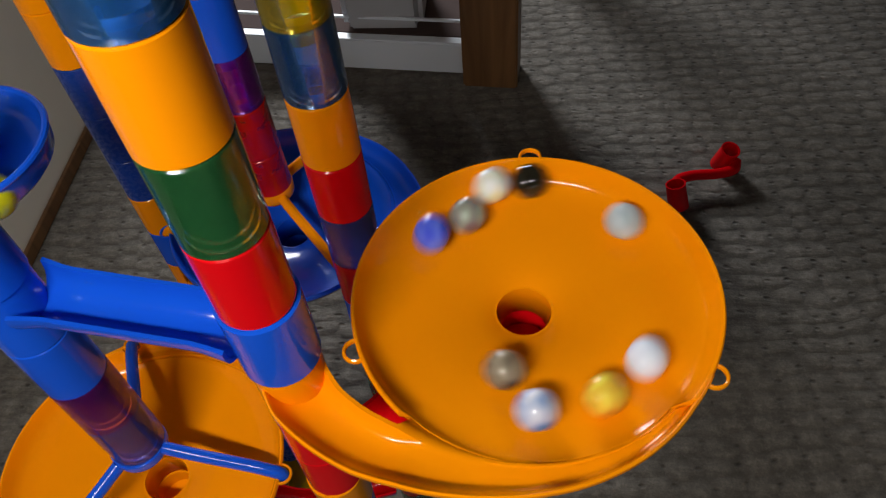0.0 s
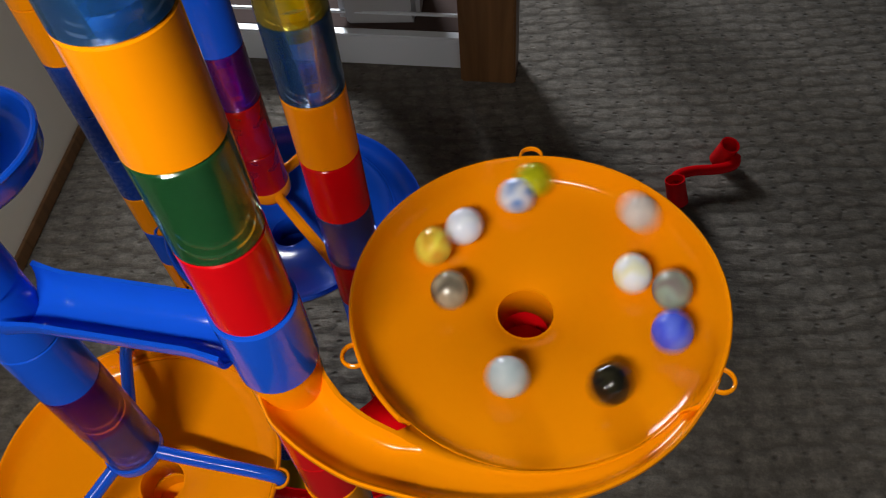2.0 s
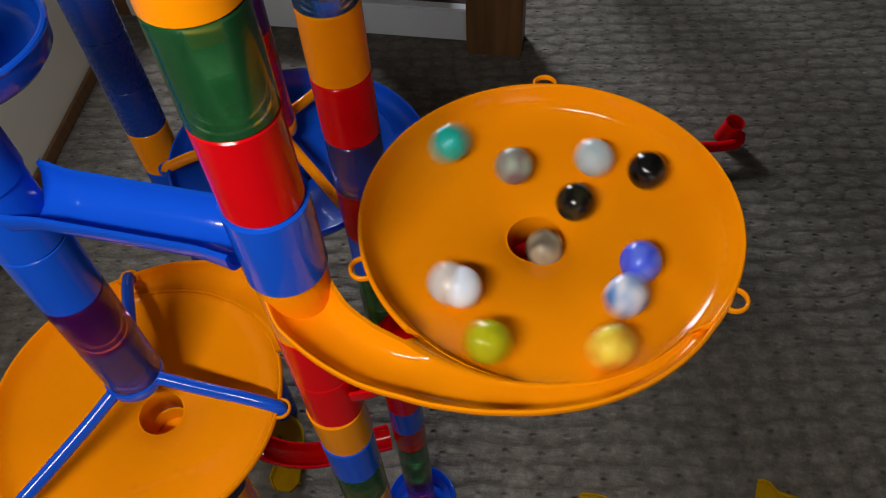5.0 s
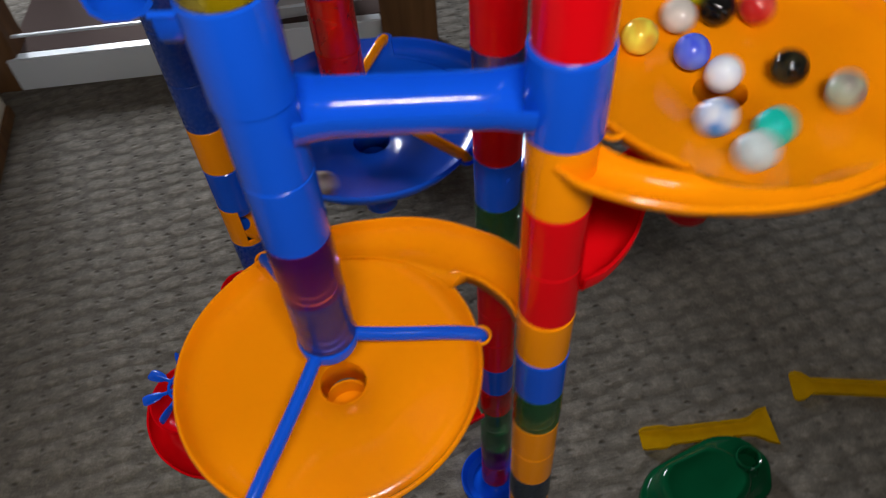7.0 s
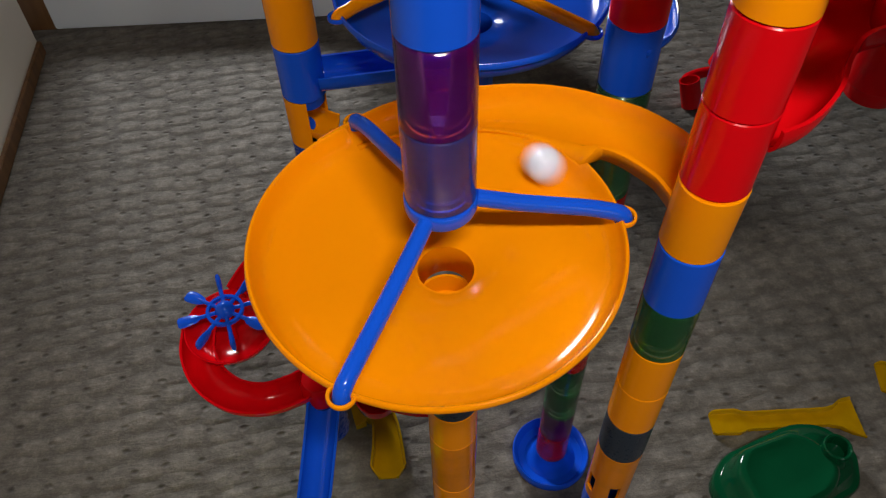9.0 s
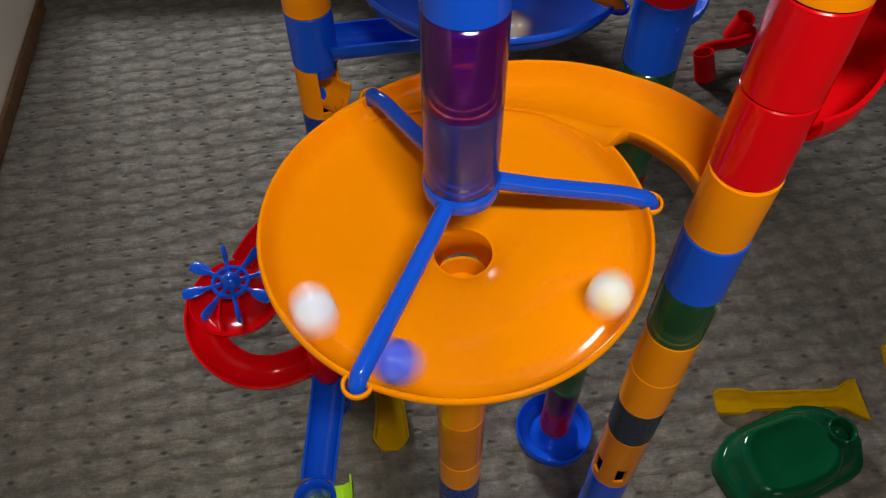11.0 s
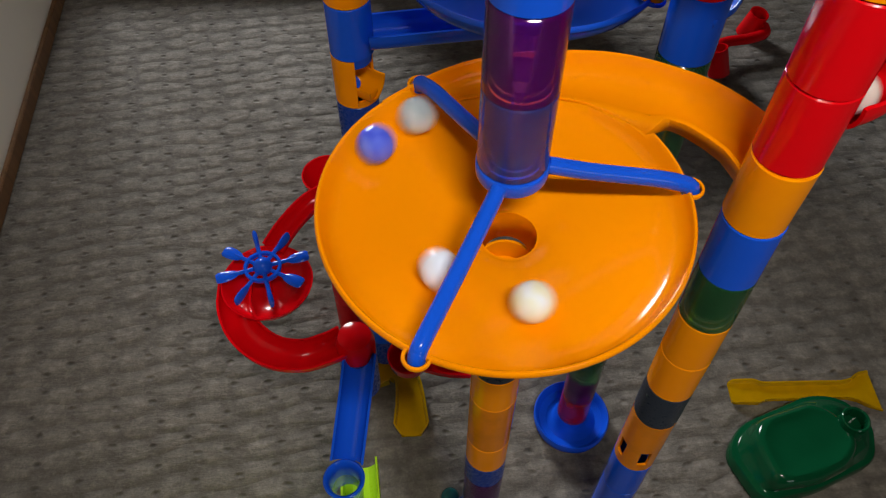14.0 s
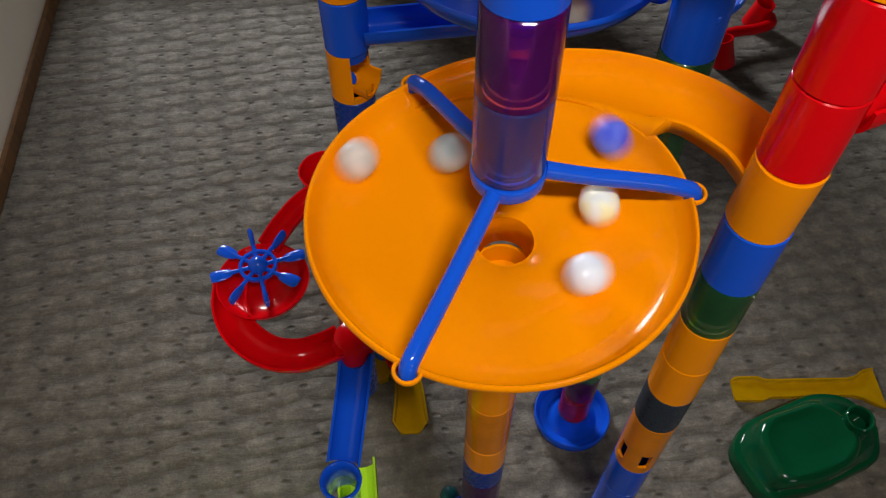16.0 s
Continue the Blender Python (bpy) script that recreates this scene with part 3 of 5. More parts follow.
def red_catcher():
    c = thing("red_gutter", "glossy red curved gutter under the orange funnel", "toy channel", (0.0180, 0.0165, -0.0040))
    pts = [(0.0150, 0.1695, 0.4860), (0.000, 0.1715, 0.4845), (-0.0180, 0.1680, 0.4825), (-0.0305, 0.1575, 0.4800), (-0.0405, 0.1440, 0.4775), (-0.0520, 0.1350, 0.4755), (-0.0610, 0.1325, 0.4745)]
    part("gutter", sweep(smooth_path(pts, 6), trough(0.0130, 0.0016, 0.003)), RED, c)
    part("tab", box((0.005, 0.0015, 0.006), (-0.0405, 0.1665, 0.4880), 0.0005), CLEAR_YELLOW, c, "small yellow tab")
    t = tube(*HOLE1, 0.445, 0.4985, RED, "glossy red tube below the funnel's hole")
    part("stop", lathe([(0.0, 0.0390), (0.0112, 0.0405), (0.0112, 0.0420), (0.0, 0.0405)], 32, closed=False), RED, t)


red_catcher()


def hole_stop():
    t = tube(*HOLE2, 0.3560, 0.3850, ORANGE, "orange tube below the funnel's hole")
    part("slope", lathe([(0.0, 0.0140), (0.0113, 0.0175), (0.0113, 0.0190), (0.0, 0.0155)], 32, closed=False), ORANGE, t)


hole_stop()


def outlet_tube():
    """An orange tube cut open on one side, with a curved slide inside."""
    t = thing("outlet_tube", "orange tube with a curved slide that opens at its side", "toy tube", (*TL, 0.3242), -30)
    h, r, w = 0.0346, TR, 0.0017
    part("shell", lathe([(r - w, 0.0), (r, 0.0), (r, h), (r - w, h)], 30, a0=58, a1=302), ORANGE, t)
    part("shell", lathe([(r - w, 0.0), (r, 0.0), (r, 0.0045), (r - w, 0.0045)], 14, a0=-57.5, a1=57.5), ORANGE, t)
    path = smooth_path([(-0.0085, 0, 0.026), (-0.0045, 0, 0.0185), (0.003, 0, 0.0140), (0.0095, 0, 0.0122), (0.0150, 0, 0.0118)], 5)
    part("slide", sweep(path, trough(0.0106, 0.0014, 0.0015), scale=lambda q: 0.62 + 0.38 * min(1.0, 2.2 * q)), ORANGE, t)
    # added disc: imitates the blue that shows through an open hole
    part("hole_disc", lathe([(0.0, 0.0012), (0.0046, 0.0012), (0.0050, 0.0), (0.0, 0.0)], 20, closed=False), BLUE, t, "blue round disc in place of a hole").matrix_basis = pose(-0.0018, 0, 0.0088, 0, 42, 0)


outlet_tube()


def spinner_tray():
    c = thing("spinner_tray", "glossy red bowl with a curling gutter and a blue spinner", "toy channel", (-0.2838, 0.2812, 0.0))
    bowl = [(0.0, 0.1965), (0.012, 0.1975), (0.022, 0.2020), (0.0285, 0.2090), (0.0305, 0.2125), (0.0315, 0.2125), (0.0300, 0.2080), (0.0230, 0.2000), (0.012, 0.1955), (0.0, 0.1945)]
    part("bowl", lathe(bowl, 48, closed=False), RED, c)
    pts = [(-0.0225, 0.004, 0.2085), (-0.0225, -0.016, 0.2075), (-0.0145, -0.036, 0.2060), (0.002, -0.0510, 0.2045), (0.0215, -0.0555, 0.2030), (0.0395, -0.0510, 0.2015), (0.0510, -0.0455, 0.2005)]
    part("gutter", sweep(smooth_path(pts, 7), trough(0.0118, 0.0016, 0.001)), RED, c)
    pts = [(0.004, 0.0260, 0.2150), (0.016, 0.0420, 0.2200), (0.032, 0.0570, 0.2250), (0.050, 0.0640, 0.2300)]
    part("feed", sweep(smooth_path(pts, 6), trough(0.0085, 0.0016, 0.002)), RED, c)
    part("axle", lathe([(0.0, 0.1950), (0.0022, 0.1950), (0.0022, 0.2260), (0.0, 0.2260)], 12, closed=False), RED, c)
    sp = part("spinner", lathe([(0.0105, 0.2275), (0.0125, 0.2275), (0.0128, 0.2295), (0.0125, 0.2305), (0.0105, 0.2305)], 32), BLUE, c, "blue spinner ring with eight paddles")
    part("knob", lathe([(0.0, 0.2360), (0.0030, 0.2353), (0.0055, 0.2330), (0.0066, 0.2300), (0.0060, 0.2270), (0.0, 0.2262)], 24, closed=False), BLUE, sp)
    for k in range(8):
        a = radians(12 + 45 * k)
        wide = k % 4 in (0, 3)
        bar = sweep([(r * math.cos(a), r * math.sin(a), 0.2290) for r in (0.0055, 0.012, 0.020, 0.0285, 0.0305)], oval(0.0015, 0.0014, 8))
        u, v = (0.0046, 0.0014) if wide else (0.0019, 0.0046)
        pad = sweep([(r * math.cos(a), r * math.sin(a), 0.2290 - (0 if wide else 0.001)) for r in (0.0165, 0.019, 0.023, 0.027, 0.030, 0.0312)], oval(u, v, 12), scale=lambda q: 0.35 + 1.9 * q * (1 - q) + 0.35 * q)
        part("paddle", join(bar, pad), BLUE, sp)
    j = thing("red_joint", "glossy red ring joint at the gutter's end", "toy tube", (-0.2269, 0.2341, 0.0))
    part("ring", lathe([(0.0, 0.187), (TR, 0.187), (TR, 0.2000), (TR - 0.002, 0.2060), (0.006, 0.2080), (0.0, 0.2082)], 36, closed=False), RED, j)
    part("sleeve", lathe([(TR - 0.0017, 0.1380), (TR, 0.1380), (TR, 0.1868), (TR - 0.0017, 0.1868)], 36), NAVY, j, "dark blue sleeve below the ring")
    cup = thing("red_cup", "glossy red cup at the end of a gutter", "toy cup", (-0.2390, 0.3756, 0.0))
    part("bowl", lathe([(0.0, 0.190), (0.012, 0.192), (0.0185, 0.203), (0.0200, 0.214), (0.0188, 0.214), (0.0172, 0.204), (0.011, 0.194), (0.0, 0.192)], 36, closed=False), RED, cup)
    stack(-0.2390, 0.3756, [(0.0, 0.048, RED, R_), (0.048, 0.096, RED, R_), (0.096, 0.144, NAVY, B), (0.144, 0.190, RED, R_)])
    stack(*TL, [(0.0, 0.04, NAVY, B), (0.04, 0.08, BLUE, B), (0.08, 0.12, NAVY, B), (0.12, 0.16, RED, R_), (0.16, 0.2145, NAVY, B)])


spinner_tray()


def lower_red():
    c = thing("red_gutter", "dark red gutter with a round cup behind a tower", "toy channel", (0.0132, 0.0092, 0))
    part("cup", lathe([(0.0, 0.147), (0.009, 0.149), (0.0140, 0.157), (0.0152, 0.1660), (0.0140, 0.1660), (0.0126, 0.158), (0.008, 0.151), (0.0, 0.149)], 36, closed=False, at=(-0.2050, 0.2290, 0)), RED, c, "round red cup")
    pts = [(-0.1915, 0.2260, 0.1640), (-0.1760, 0.2190, 0.1660), (-0.1550, 0.2150, 0.1690), (-0.1320, 0.2160, 0.1720), (-0.1080, 0.2240, 0.1745), (-0.0790, 0.2325, 0.1765)]
    part("gutter", sweep(smooth_path(pts, 6), trough(0.0105, 0.0016, 0.002)), RED, c)


lower_red()


def slide_and_tray():
    c = thing("blue_slide", "blue sloping gutter that ends in a round cup", "toy channel", (0.0102, 0.0071, 0))
    path = smooth_path([(-0.2345, 0.2180, 0.1990), (-0.2390, 0.2000, 0.1860), (-0.2445, 0.1800, 0.1720), (-0.2500, 0.1600, 0.1580)], 4)
    part("gutter", sweep(path, trough(0.0112, 0.0016, 0.001)), BLUE, c)
    part("cup", lathe([(0.0092, 0.138), (0.0112, 0.138), (0.0132, 0.150), (0.0138, 0.1545), (0.0126, 0.1560), (0.0112, 0.1548), (0.0098, 0.150)], 40, at=(-0.2525, 0.1505, 0)), BLUE, c)
    part("sleeve", lathe([(0.0088, 0.122), (0.0106, 0.122), (0.0112, 0.138), (0.0094, 0.138)], 36, at=(-0.2525, 0.1505, 0)), CLEAR_INDIGO, c, "see-through blue sleeve")
    t = thing("lime_tray", "lime green tray with orange and cyan sections", "toy tray", (0.0103, 0.0055, 0))
    sec = [(-0.0135, 0.0), (0.0135, 0.0), (0.0135, 0.022), (0.0120, 0.022), (0.0112, 0.008), (0.006, 0.0035), (-0.006, 0.0035), (-0.0112, 0.008), (-0.0120, 0.022), (-0.0135, 0.022)]
    part("gutter", sweep([(-0.2450, y, 0.094) for y in (0.181, 0.16, 0.14, 0.10)], sec), LIME, t)
    part("leg", box((0.02, 0.02, 0.094), (-0.245, 0.12, 0.047), 0.002), LIME, t)
    for x0, x1, m, lb in ((-0.352, -0.332, AMBER, "orange rim section"), (-0.312, -0.287, CYAN, "cyan rim section"), (-0.332, -0.312, LIME, ""), (-0.287, -0.2595, LIME, "")):
        part("rim_section", sweep([(x0 + 0.0003, 0.153 + (x0 + 0.26) * -0.10, 0.0), (x1 - 0.0003, 0.153 + (x1 + 0.26) * -0.10, 0.0)], [(-0.002, 0.0), (0.03, 0.0), (0.03, 0.09), (0.005, 0.092), (0.002, 0.103), (-0.002, 0.103)]), m, t, lb)
    path = [(-0.3525 - 0.045 * math.sin(radians(a)), 0.1175 + 0.0445 * math.cos(radians(a)), 0.0) for a in range(0, 100, 10)]
    part("rim_section", sweep(path, [(0.002, 0.0), (0.002, 0.103), (-0.002, 0.103), (-0.005, 0.092), (-0.03, 0.09), (-0.03, 0.0)]), LIME, t)


slide_and_tray()


def base_disc(x, y, mat, r, label):
    b = thing("base_disc", label, "toy base", (x, y, 0))
    part("dish", lathe([(0.0, 0.0), (r - 0.004, 0.0), (r, 0.006), (r + 0.0003, 0.0135), (r - 0.0008, 0.0150), (r - 0.0024, 0.0135), (r - 0.0050, 0.0075), (0.022, 0.0055), (0.017, 0.0085), (TR + 0.0008, 0.0150), (TR + 0.0003, 0.0200), (0.0, 0.0200)], 56, closed=False), mat, b)


base_disc(*T2, BLUE, 0.0330, "glossy blue round base dish under a tower")
base_disc(*TD, NAVY, 0.0300, "dark blue round base dish under a tower")

# ---------------------------------------------------------------- loose pieces on the carpet


def flat_gutter(pts, widths, lift, label, wall=0.0065, at=(0, 0, 0)):
    """A shallow see-through channel with upright sides; widths are (share of its length, half width to one side, half width to the other)."""
    c = thing("loose_gutter", label, "toy channel", at, group="loose yellow gutters")
    bm = bmesh.new()
    path = smooth_path(pts, 10)
    rings = []
    for i, q in enumerate(path):
        u = i / (len(path) - 1)
        d = (path[min(i + 1, len(path) - 1)] - path[max(i - 1, 0)]).normalized()
        side = Vector((-d.y, d.x, 0)).normalized()
        a, b = curve(u, [(x, y) for x, y, _ in widths]), curve(u, [(x, z) for x, _, z in widths])
        h = wall * curve(u, [(0, 0.55), (0.08, 1), (0.88, 1), (1, 0.5)])
        t = 0.0016
        sec = [(a, 0.001), (a, h), (a - t, h), (a - t - 0.0012, t + 0.0004), (t - b + 0.0012, t + 0.0004), (t - b, h), (-b, h), (-b, 0.001), (-b + 0.001, 0), (a - 0.001, 0)]
        rings.append([bm.verts.new(q + side * v + Vector((0, 0, w + lift))) for v, w in sec])
    for p, q in zip(rings, rings[1:]):
        for k in range(len(p)):
            bm.faces.new((p[k], q[k], q[(k + 1) % len(p)], p[(k + 1) % len(p)]))
    bm.faces.new(rings[0][::-1])
    bm.faces.new(rings[-1])
    part("gutter", bm, YELLOW_SHEET, c)
    return c


BONE = [(0.0, 0.0100, 0.0100), (0.03, 0.0120, 0.0115), (0.25, 0.0125, 0.0120), (0.31, 0.0092, 0.0085), (0.80, 0.0085, 0.0088), (0.86, 0.0100, 0.0110), (0.92, 0.0170, 0.0170), (1.0, 0.0200, 0.0215)]
flat_gutter([(0.0765, 0.2470, 0.0), (0.11, 0.2430, 0.0), (0.16, 0.2385, 0.0), (0.2110, 0.2335, 0.0)], BONE, 0.0005, "see-through yellow gutter lying on the carpet beside a green container", at=(0.0262, 0.0086, 0))
flat_gutter([(0.2440, 0.2660, 0.0), (0.27, 0.2590, 0.0), (0.32, 0.2450, 0.0), (0.37, 0.2300, 0.0)], [(0.0, 0.0150, 0.0150), (0.05, 0.0170, 0.0170), (0.17, 0.0150, 0.0150), (0.26, 0.0088, 0.0088), (0.76, 0.0088, 0.0088), (0.88, 0.0140, 0.0140), (1.0, 0.0150, 0.0150)], 0.0005, "see-through yellow gutter with flared ends on the carpet", at=(0.0321, 0.0113, 0))
flat_gutter([(-0.2330, 0.3060, 0.0), (-0.2180, 0.3080, 0.0), (-0.2060, 0.2980, 0.0), (-0.2030, 0.2720, 0.0), (-0.2050, 0.2400, 0.0)], [(0.0, 0.0150, 0.0150), (0.15, 0.0160, 0.0150), (0.3, 0.0120, 0.0120), (0.55, 0.0115, 0.0115), (0.8, 0.0130, 0.0150), (0.93, 0.0150, 0.0170), (1.0, 0.0080, 0.0100)], 0.001, "bent see-through yellow gutter on the carpet", 0.010, at=(0.0128, 0.0088, 0))


def rounded_slab(w, d, r, z, n=8):
    pts = []
    for sx, sy, a0 in ((1, 1, 0), (-1, 1, 90), (-1, -1, 180), (1, -1, 270)):
        for k in range(n + 1):
            a = radians(a0 + 90 * k / n)
            pts.append((sx * (w / 2 - r) + r * math.cos(a), sy * (d / 2 - r) + r * math.sin(a), z))
    return pts


def hull(points, inset, z, r=0.012, n=6):
    """A closed outline, drawn in by inset, with its corners rounded."""
    p = [Vector((x, y)) for x, y in points]
    m = sum(p, Vector((0, 0))) / len(p)
    p = [q + (m - q).normalized() * inset * 1.15 for q in p]
    out = []
    for k in range(len(p)):
        a, b, c = p[k - 1], p[k], p[(k + 1) % len(p)]
        s = min(r, 0.45 * (a - b).length, 0.45 * (c - b).length)
        u, v = b + (a - b).normalized() * s, b + (c - b).normalized() * s
        for t in [i / n for i in range(n + 1)]:
            out.append(((1 - t) ** 2 * u + 2 * t * (1 - t) * b + t * t * v).to_3d() + Vector((0, 0, z)))
    return out


def green_box():
    b = thing("green_container", "dark green glossy plastic container with a round neck", "toy container", (0.0246, 0.0065, 0))
    out = [(0.0500, 0.1890), (0.0690, 0.2120), (0.1420, 0.2330), (0.1700, 0.2270), (0.1880, 0.1990), (0.1750, 0.1660), (0.1150, 0.1480), (0.0640, 0.1440)]
    top = [(0.0690, 0.1905), (0.0800, 0.2060), (0.1290, 0.2160), (0.1440, 0.2060), (0.1560, 0.1800), (0.1400, 0.1610), (0.1080, 0.1510), (0.0740, 0.1500)]
    bm = bmesh.new()
    layers = [hull(out, 0.004, 0.0), hull(out, 0.0, 0.003), hull(out, 0.0, 0.0145), hull(out, 0.0012, 0.0165), hull(out, 0.0050, 0.0175), hull(out, 0.0062, 0.0185), hull(top, -0.0030, 0.0270), hull(top, -0.0016, 0.0330), hull(top, 0.0006, 0.0368), hull(top, 0.0040, 0.0388), hull(top, 0.0062, 0.0384), hull(top, 0.0080, 0.0375), hull(top, 0.0200, 0.0372)]
    rings = [[bm.verts.new(p) for p in l] for l in layers]
    for p, q in zip(rings, rings[1:]):
        for j in range(len(p)):
            bm.faces.new((p[j], p[(j + 1) % len(p)], q[(j + 1) % len(p)], q[j]))
    bm.faces.new(rings[0][::-1])
    bm.faces.new(rings[-1])
    part("body", bm, BOTTLE_GREEN, b)
    part("neck", lathe([(0.0, 0.020), (0.0150, 0.0200), (0.0128, 0.026), (0.0115, 0.0340), (0.0118, 0.0455), (0.0108, 0.0465), (0.0094, 0.0455), (0.0088, 0.034), (0.0, 0.0335)], 32, closed=False, at=(0.1555, 0.1930, 0)), BOTTLE_GREEN, b, "short round neck")


green_box()


def red_link():
    c = thing("red_link", "glossy red S-shaped tube link lying on the carpet", "toy tube", (-0.0190, 0.0610, 0))
    for (x, y), tilt in (((0.2640, 0.6300), -14), ((0.3280, 0.7060), 10)):
        ring = part("end_tube", lathe([(0.0105, 0.0), (0.0135, 0.0), (0.0128, 0.030), (0.0128, 0.036), (0.0108, 0.036)], 32), RED, c)
        ring.matrix_basis = pose(x, y, 0.0035, tilt, tilt, 0)
    pts = [(0.2600, 0.6420, 0.020), (0.2640, 0.6600, 0.021), (0.2850, 0.6690, 0.021), (0.3150, 0.6720, 0.021), (0.3380, 0.6800, 0.021), (0.3440, 0.6960, 0.020)]
    part("arm", sweep(smooth_path(pts, 6), oval(0.0075, 0.0065, 14)), RED, c)


red_link()


# ---------------------------------------------------------------- marbles
MR = 0.0079


def marble_material(name, a, b, see=0.0, scale=1.6, sharp=0.12):
    """Glass with a swirl of a second colour."""
    m, n, l, p = material(name)
    tex = n.new("ShaderNodeTexCoord")
    mp = n.new("ShaderNodeMapping")
    mp.inputs["Scale"].default_value = (60, 60, 26)
    l.new(tex.outputs["Object"], mp.inputs["Vector"])
    t = add(n, "ShaderNodeTexNoise", Scale=scale, Detail=0.6, Distortion=0.8)
    l.new(mp.outputs[0], t.inputs["Vector"])
    r = n.new("ShaderNodeValToRGB")
    r.color_ramp.elements[0].position, r.color_ramp.elements[0].color = 0.5 - sharp, (*a, 1)
    r.color_ramp.elements[1].position, r.color_ramp.elements[1].color = 0.5 + sharp, (*b, 1)
    l.new(t.outputs["Fac"], r.inputs[0])
    l.new(r.outputs[0], p.inputs["Base Color"])
    p.inputs["Roughness"].default_value = 0.06
    p.inputs["Transmission Weight"].default_value = see
    p.inputs["IOR"].default_value = 1.5
    return m


def ball():
    bm = bmesh.new()
    bmesh.ops.create_uvsphere(bm, u_segments=28, v_segments=16, radius=MR)
    return bm


LOOKS = {
    "A": ("milky white glass marble with a yellow streak", (0.82, 0.87, 0.95), (0.84, 0.82, 0.50), 0.0),
    "W": ("plain milky white glass marble", (0.80, 0.86, 0.98), (0.72, 0.78, 0.96), 0.0),
    "Pk": ("pale pinkish white glass marble", (0.78, 0.70, 0.66), (0.62, 0.58, 0.56), 0.15),
    "K": ("shiny greenish black glass marble", (0.006, 0.006, 0.006), (0.03, 0.028, 0.015), 0.0),
    "K2": ("shiny jet black glass marble", (0.004, 0.004, 0.004), (0.012, 0.012, 0.012), 0.0),
    "B": ("cobalt blue glass marble", (0.07, 0.11, 0.85), (0.16, 0.24, 0.95), 0.1),
    "M": ("grey and green swirled glass marble", (0.42, 0.52, 0.42), (0.28, 0.18, 0.20), 0.30),
    "S": ("pale blue-grey clear glass marble", (0.52, 0.64, 0.70), (0.70, 0.80, 0.85), 0.30),
    "L": ("olive brown clear glass marble", (0.50, 0.44, 0.32), (0.08, 0.06, 0.05), 0.30),
    "Y": ("golden yellow glass marble with a red swirl", (1.0, 0.86, 0.10), (0.80, 0.36, 0.03), 0.20),
    "V": ("white glass marble with a blue swirl", (0.78, 0.80, 0.88), (0.06, 0.22, 0.60), 0.0),
    "V2": ("pale blue glass marble with a white swirl", (0.16, 0.34, 0.75), (0.75, 0.78, 0.88), 0.0),
    "Z": ("yellow-green clear glass marble", (0.55, 0.55, 0.01), (0.42, 0.44, 0.01), 0.15),
    "T": ("clear teal green glass marble", (0.01, 0.50, 0.42), (0.02, 0.62, 0.56), 0.2),
    "R": ("bright red glass marble with pale veins", (0.55, 0.02, 0.02), (0.70, 0.10, 0.08), 0.05),
    "T2": ("dark teal glass marble lying on the carpet", (0.004, 0.06, 0.06), (0.01, 0.10, 0.11), 0.0),
    "N": ("white and brown swirled glass marble", (0.70, 0.66, 0.58), (0.20, 0.12, 0.06), 0.0),
}
MARBLES = {}
for key, (label, c0, c1, see) in LOOKS.items():
    ob = part("marble", ball(), marble_material("glass_" + key, c0, c1, see), None)
    MARBLES[key] = tagged(ob, label, "marble", "marbles in the run")

MARBLES["T2"].location = (-0.1663, 0.1887, MR)

DISH = {1: D1, 2: D2, 3: D3}
TURN = {1: RZ1, 2: RZ2, 3: RZ3}


def seat(d, r, deg):
    """Where a marble's middle lies on funnel d, at a distance and a direction from its hole."""
    c = DISH[d]
    k = SIZE2 if d == 2 else 1.0
    r = min(r, 0.0615 * k) if r < 0.0705 else r
    h = bowl_z(min(r / k, 0.0625)) if r < 0.0700 else chute_z((deg - TURN[d]) % 360, LIFT[d])
    a = radians(deg)
    h += math.tan(radians(LEAN2)) * r * math.sin(a) if d == 2 else 0.0
    return c[0] + r * math.cos(a), c[1] + r * math.sin(a), c[2] + h + MR * 1.02


def roll(key, legs):
    """Keys a marble. A leg is (t, funnel, r, degrees) on a funnel, or (t, 0, x, y, z) in space."""
    rows, spin, last = [], 0.0, None
    for leg in legs:
        t, d = leg[0], leg[1]
        if last is not None and d and last[1] == d:
            n = max(1, math.ceil((t - last[0]) / 0.1 - 0.01))
            for k in range(1, n + 1):
                u = k / n
                r, a = last[2] + (leg[2] - last[2]) * u, last[3] + (leg[3] - last[3]) * u
                spin += (leg[3] - last[3]) / n
                rows.append((last[0] + (t - last[0]) * u, pose(*seat(d, r, a), 0, 0, spin)))
        else:
            rows.append((t, pose(*(seat(d, leg[2], leg[3]) if d else leg[2:]), 0, 0, spin)))
        last = leg
    if rows[0][0] > 0:
        rows.insert(0, (0.0, rows[0][1]))
    if rows[-1][0] < 16:
        rows.append((16.0, rows[-1][1]))
    walk(MARBLES[key], rows)


GUTTER = [(0.030, 0.1865, 0.4775), (0.018, 0.1875, 0.4760), (0.0000, 0.1840, 0.4740), (-0.0125, 0.1735, 0.4715), (-0.0225, 0.1605, 0.4690), (-0.0340, 0.1520, 0.4670)]


def drop(t, pace=0.2):
    """From funnel 1's hole through the red gutter and tower 1 to funnel 2's chute."""
    rows = [(t, 0, D1[0], D1[1], 0.516), (t + 0.1, 0, D1[0], D1[1], 0.4985)]
    rows += [(t + 0.2 + pace * k, 0, *p) for k, p in enumerate(GUTTER)]
    end = rows[-1][0]
    return rows + [(end + 0.12, 0, T1[0], T1[1], 0.4590), (end + 0.22, 0, T1[0], T1[1], 0.4300)]


